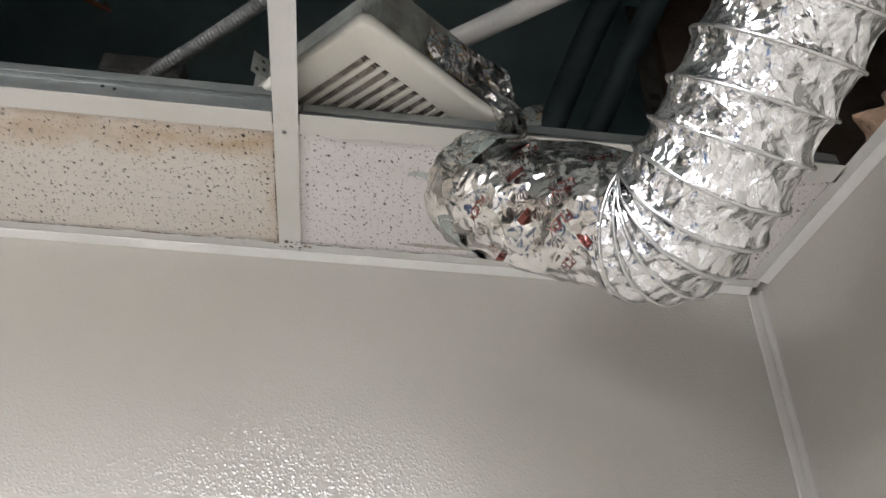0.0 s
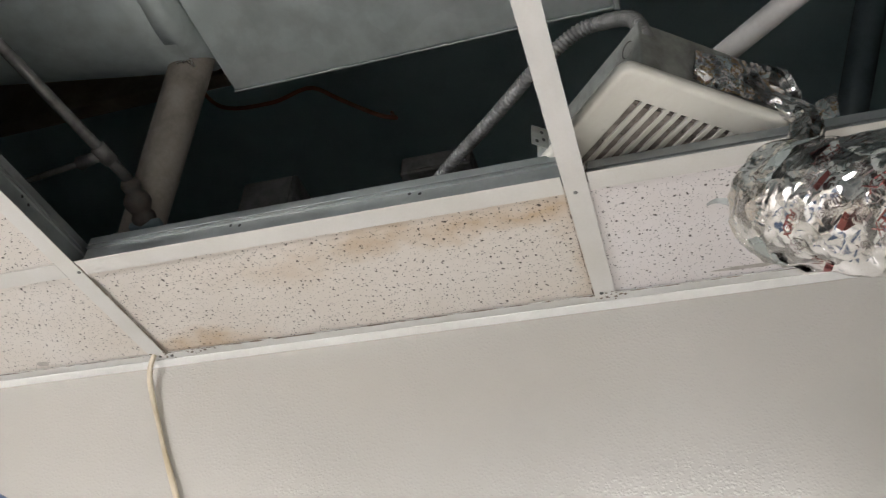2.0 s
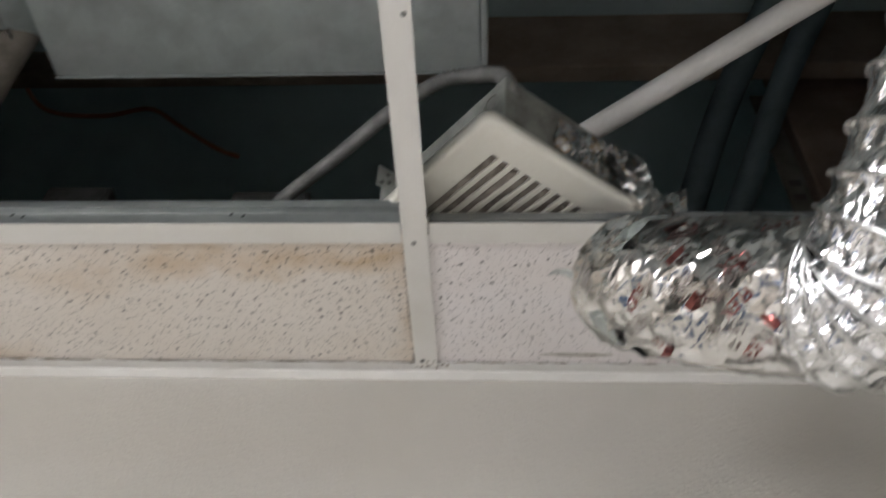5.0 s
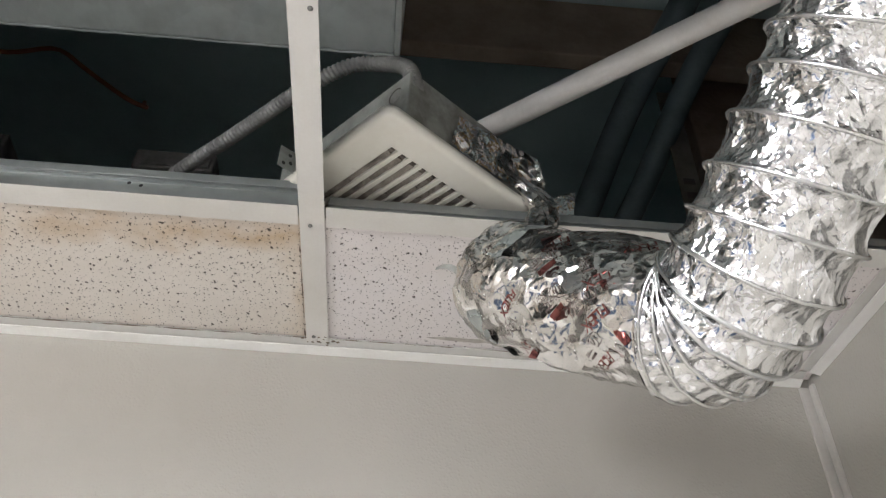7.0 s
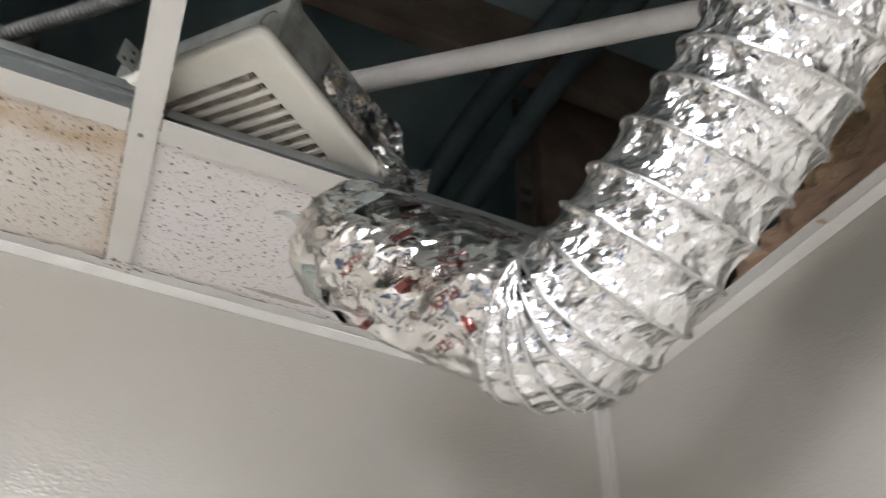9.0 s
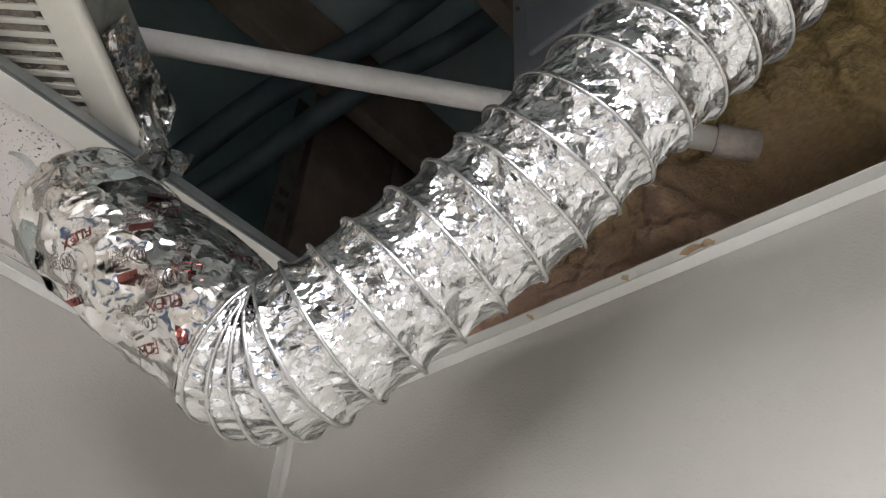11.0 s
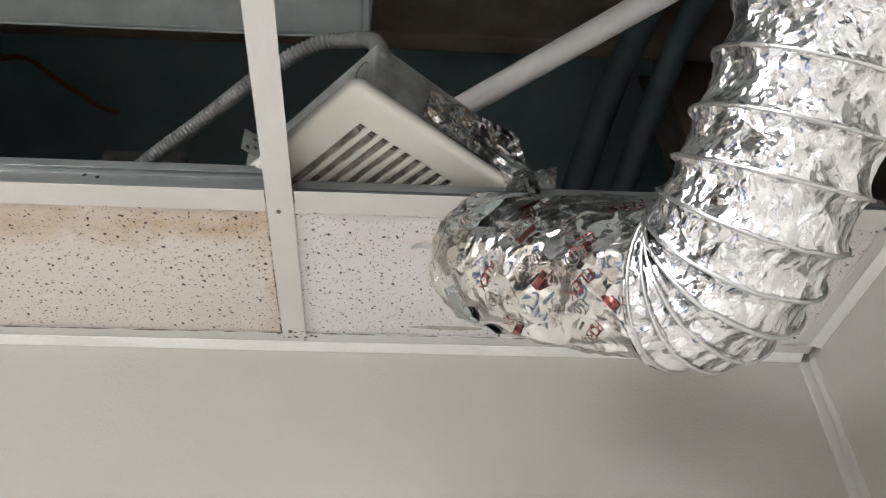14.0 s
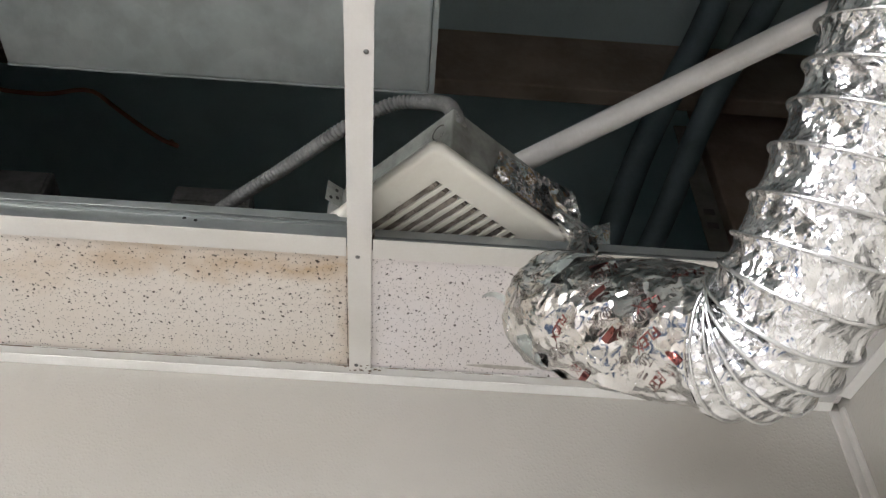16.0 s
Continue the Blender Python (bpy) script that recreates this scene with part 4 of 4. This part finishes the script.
for i in range(111):
    rise = (i / 110) ** 1.2
    row = []
    for j in range(241):
        yl = -0.02 - 1.5 * j / 240
        base = EAST @ Vector((0.012, yl, 0))
        z = 2.448 + rise * (0.05 + 0.45 * min(1.0, max(0.0, (-0.28 - yl) / 0.22)))
        q = Vector((base.x, base.y, z))
        up = min(1.0, (z - 2.448) / 0.05)
        bulge = 0.050 * noise.noise(q * 9) + 0.040 * (0.3 - abs(noise.noise(q * 22))) + 0.016 * noise.noise(q * 60)
        d = math.hypot((q.y - HOLE.y) / 1.5, q.z - HOLE.z)
        hollow = 0.22 * math.exp(-((d / 0.042) ** 2)) + 0.10 * math.exp(-((math.hypot((q.y + 0.545) / 1.8, q.z - 2.568) / 0.017) ** 2))
        lean = 0.04 * up
        row.append(bm.verts.new((q.x - 0.006 + lean + bulge * up + hollow, q.y, z)))
    rows.append(row)
for r, q in zip(rows, rows[1:]):
    for j in range(240):
        c = r[j].co
        torn = 0.010 * noise.noise(c * 40)
        if math.hypot((c.y - HOLE.y) / 1.5, c.z - HOLE.z) < 0.021 + torn :
            continue
        bm.faces.new((r[j], r[j + 1], q[j + 1], q[j]))
tagged(part("wall_insulation", bm, M_INSUL, smooth=True), "brown kraft paper and yellow glass wool insulation above the wall", "insulation", kind="stuff")
# thin steel cable over the insulation
q, _ = spline([(0.50, -0.98, 2.735), (0.545, -0.82, 2.700), (0.585, -0.715, 2.690), (0.63, -0.60, 2.735)], 160)
tagged(part("armoured_cable", tube(q, lambda i, a: 0.0045 + 0.0006 * math.sin(i * 1.9), 10), M_STEEL, smooth=True), "thin spiral metal-clad cable over the insulation", "cable")

# rust and drips on the side trim
for yl, w in ((-0.468, 0.004), (-0.535, 0.013), (-0.552, 0.007), (-0.36, 0.003)):
    c = EAST @ Vector((-0.0225, yl, CEIL - 0.0002))
    bm = bmesh.new()
    rg = random.Random(int(-yl * 1000))
    ring = [bm.verts.new((c.x + 0.004 + 0.005 * (0.6 + 0.7 * rg.random()) * math.cos(a), c.y + w * (0.6 + 0.7 * rg.random()) * math.sin(a), CEIL - 0.0004)) for a in (2 * math.pi * k / 14 for k in range(14))]
    bm.faces.new(ring[::-1])
    tagged(part("rust_stain", bm, M_RUST), "orange rust stain on the white wall angle", "stain", kind="stuff")

# ---- loose yellowed strip on the wall ----
strip_ctrl = [(-0.6185, -0.002, 2.442), (-0.623, 0.004, 2.424), (-0.621, 0.010, 2.404), (-0.608, 0.014, 2.373), (-0.590, 0.016, 2.338), (-0.571, 0.016, 2.302), (-0.552, 0.016, 2.268), (-0.534, 0.016, 2.237), (-0.513, 0.016, 2.203), (-0.491, 0.016, 2.165), (-0.46, 0.013, 2.10), (-0.43, 0.012, 2.0)]
pts, _ = spline(strip_ctrl, 90)
bm = bmesh.new()
rows = []
for i, (p, t, n, b) in enumerate(frames_along(pts)):
    side = t.cross(Vector((0, 1, 0))).normalized()
    w = 0.0036 + 0.0006 * math.sin(i * 0.21)
    fr = Vector((0, -1, 0))
    rows.append([bm.verts.new(p + side * w * x + fr * y) for x, y in ((-1, 0), (-0.75, 0.0028), (0.75, 0.0028), (1, 0), (0.7, -0.002), (-0.7, -0.002))])
for r, q in zip(rows, rows[1:]):
    for k in range(6):
        bm.faces.new((r[k], r[(k + 1) % 6], q[(k + 1) % 6], q[k]))
tagged(part("loose_trim_strip", bm, M_STRIP, smooth=True), "loose yellowed plastic strip hanging down the wall", "trim strip")

# ---- blue partition ----
PART_M = Matrix.Translation((-0.3552, -0.45, 0)) @ Matrix.Rotation(radians(-5.8), 4, "Z") @ Matrix.Translation((0.363, 0.45, 0))
partition = thing("stall_headrail", "dark blue painted metal overhead rail of a toilet stall", "stall rail")
PX, PZ = -0.375, 2.046
partition.matrix_world = PART_M
part("rail_body", box((PX - 0.018, -1.60, 1.925), (PX + 0.004, 0.022, PZ - 0.038), 0.002), M_BLUE, partition)
part("top_rim", box((PX - 0.024, -1.61, PZ - 0.034), (PX + 0.012, 0.022, PZ), 0.006), M_BLUE, partition, "rolled blue rim", True)
# dark strip as the shade in the groove under the rim
part("groove", box((PX - 0.016, -1.60, PZ - 0.039), (PX + 0.001, 0.021, PZ - 0.033)), M_DARK, partition)
part("lower_rim", box((PX - 0.022, -1.60, 1.910), (PX + 0.009, 0.022, 1.926), 0.004), M_BLUE, partition)
part("post", box((PX - 0.03, -1.69, 0.0), (PX + 0.02, -1.61, PZ), 0.004), M_BLUE, partition)
for k, (y, z) in enumerate(((-0.405, 2.034), (-0.30, 2.028), (-0.37, 2.020))):
    bm = bmesh.new()
    bmesh.ops.create_icosphere(bm, subdivisions=1, radius=0.0009, matrix=Matrix.Translation((PX + 0.0125, y, z)) @ Matrix.Diagonal((0.3, 0.8, 1.4, 1)))
    part("paint_chip", bm, M_TRIM, partition, "small chip showing pale primer")

# ---- the ceiling void ----
slab("roof_deck", (-3.0, -3.6, 3.62), (2.2, 2.6, 3.70), M_DECK, "dark roof deck over the ceiling void", "roof deck")
slab("void_wall_north", (-3.0, 1.5, 2.30), (2.2, 1.6, 3.62), M_DECK, "dark far wall of the ceiling void", "wall")
slab("void_wall_south", (-3.0, -3.6, 2.56), (2.2, -3.5, 3.62), M_DECK, "dark rear wall of the ceiling void", "wall")
slab("void_wall_west", (-3.0, -3.5, 2.56), (-2.9, 2.5, 3.62), M_DECK, "dark side wall of the ceiling void", "wall")
slab("void_wall_east", (2.1, -3.5, 2.30), (2.2, 2.5, 3.62), M_DECK, "dark side wall of the ceiling void", "wall")
slab("next_ceiling", (-2.9, 0.16, 2.44), (2.1, 2.5, 2.46), M_DECK, "back of the next room's ceiling", "ceiling")
for k in range(4):
    y = -1.0 + 0.406 * k
    tagged(part("roof_joist", box((-2.9, y, 3.40), (2.1, y + 0.04, 3.615), 0.004), M_WOOD), "dark brown wooden roof joist", "joist", "roof joists")
board = thing("wood_board", "wide dark brown wooden board standing in the ceiling void", "board")
part("panel", box((0.675, 0.30, 2.462), (1.25, 0.34, 3.618), 0.004), M_STUD, board)
part("batten", box((0.90, 0.285, 2.462), (0.94, 0.2995, 3.618), 0.003), M_STUD, board)
strip = thing("paper_strip", "pale dusty strip of printed paper facing on a stud", "insulation facing")
part("strip_sheet", box((0.612, 0.296, 2.462), (0.655, 0.300, 3.40), 0.001), M_FACING, strip)
for z in (3.06, 3.10):
    part("print_bar", box((0.622, 0.2945, z), (0.644, 0.2955, z + 0.016)), M_IRON, strip)
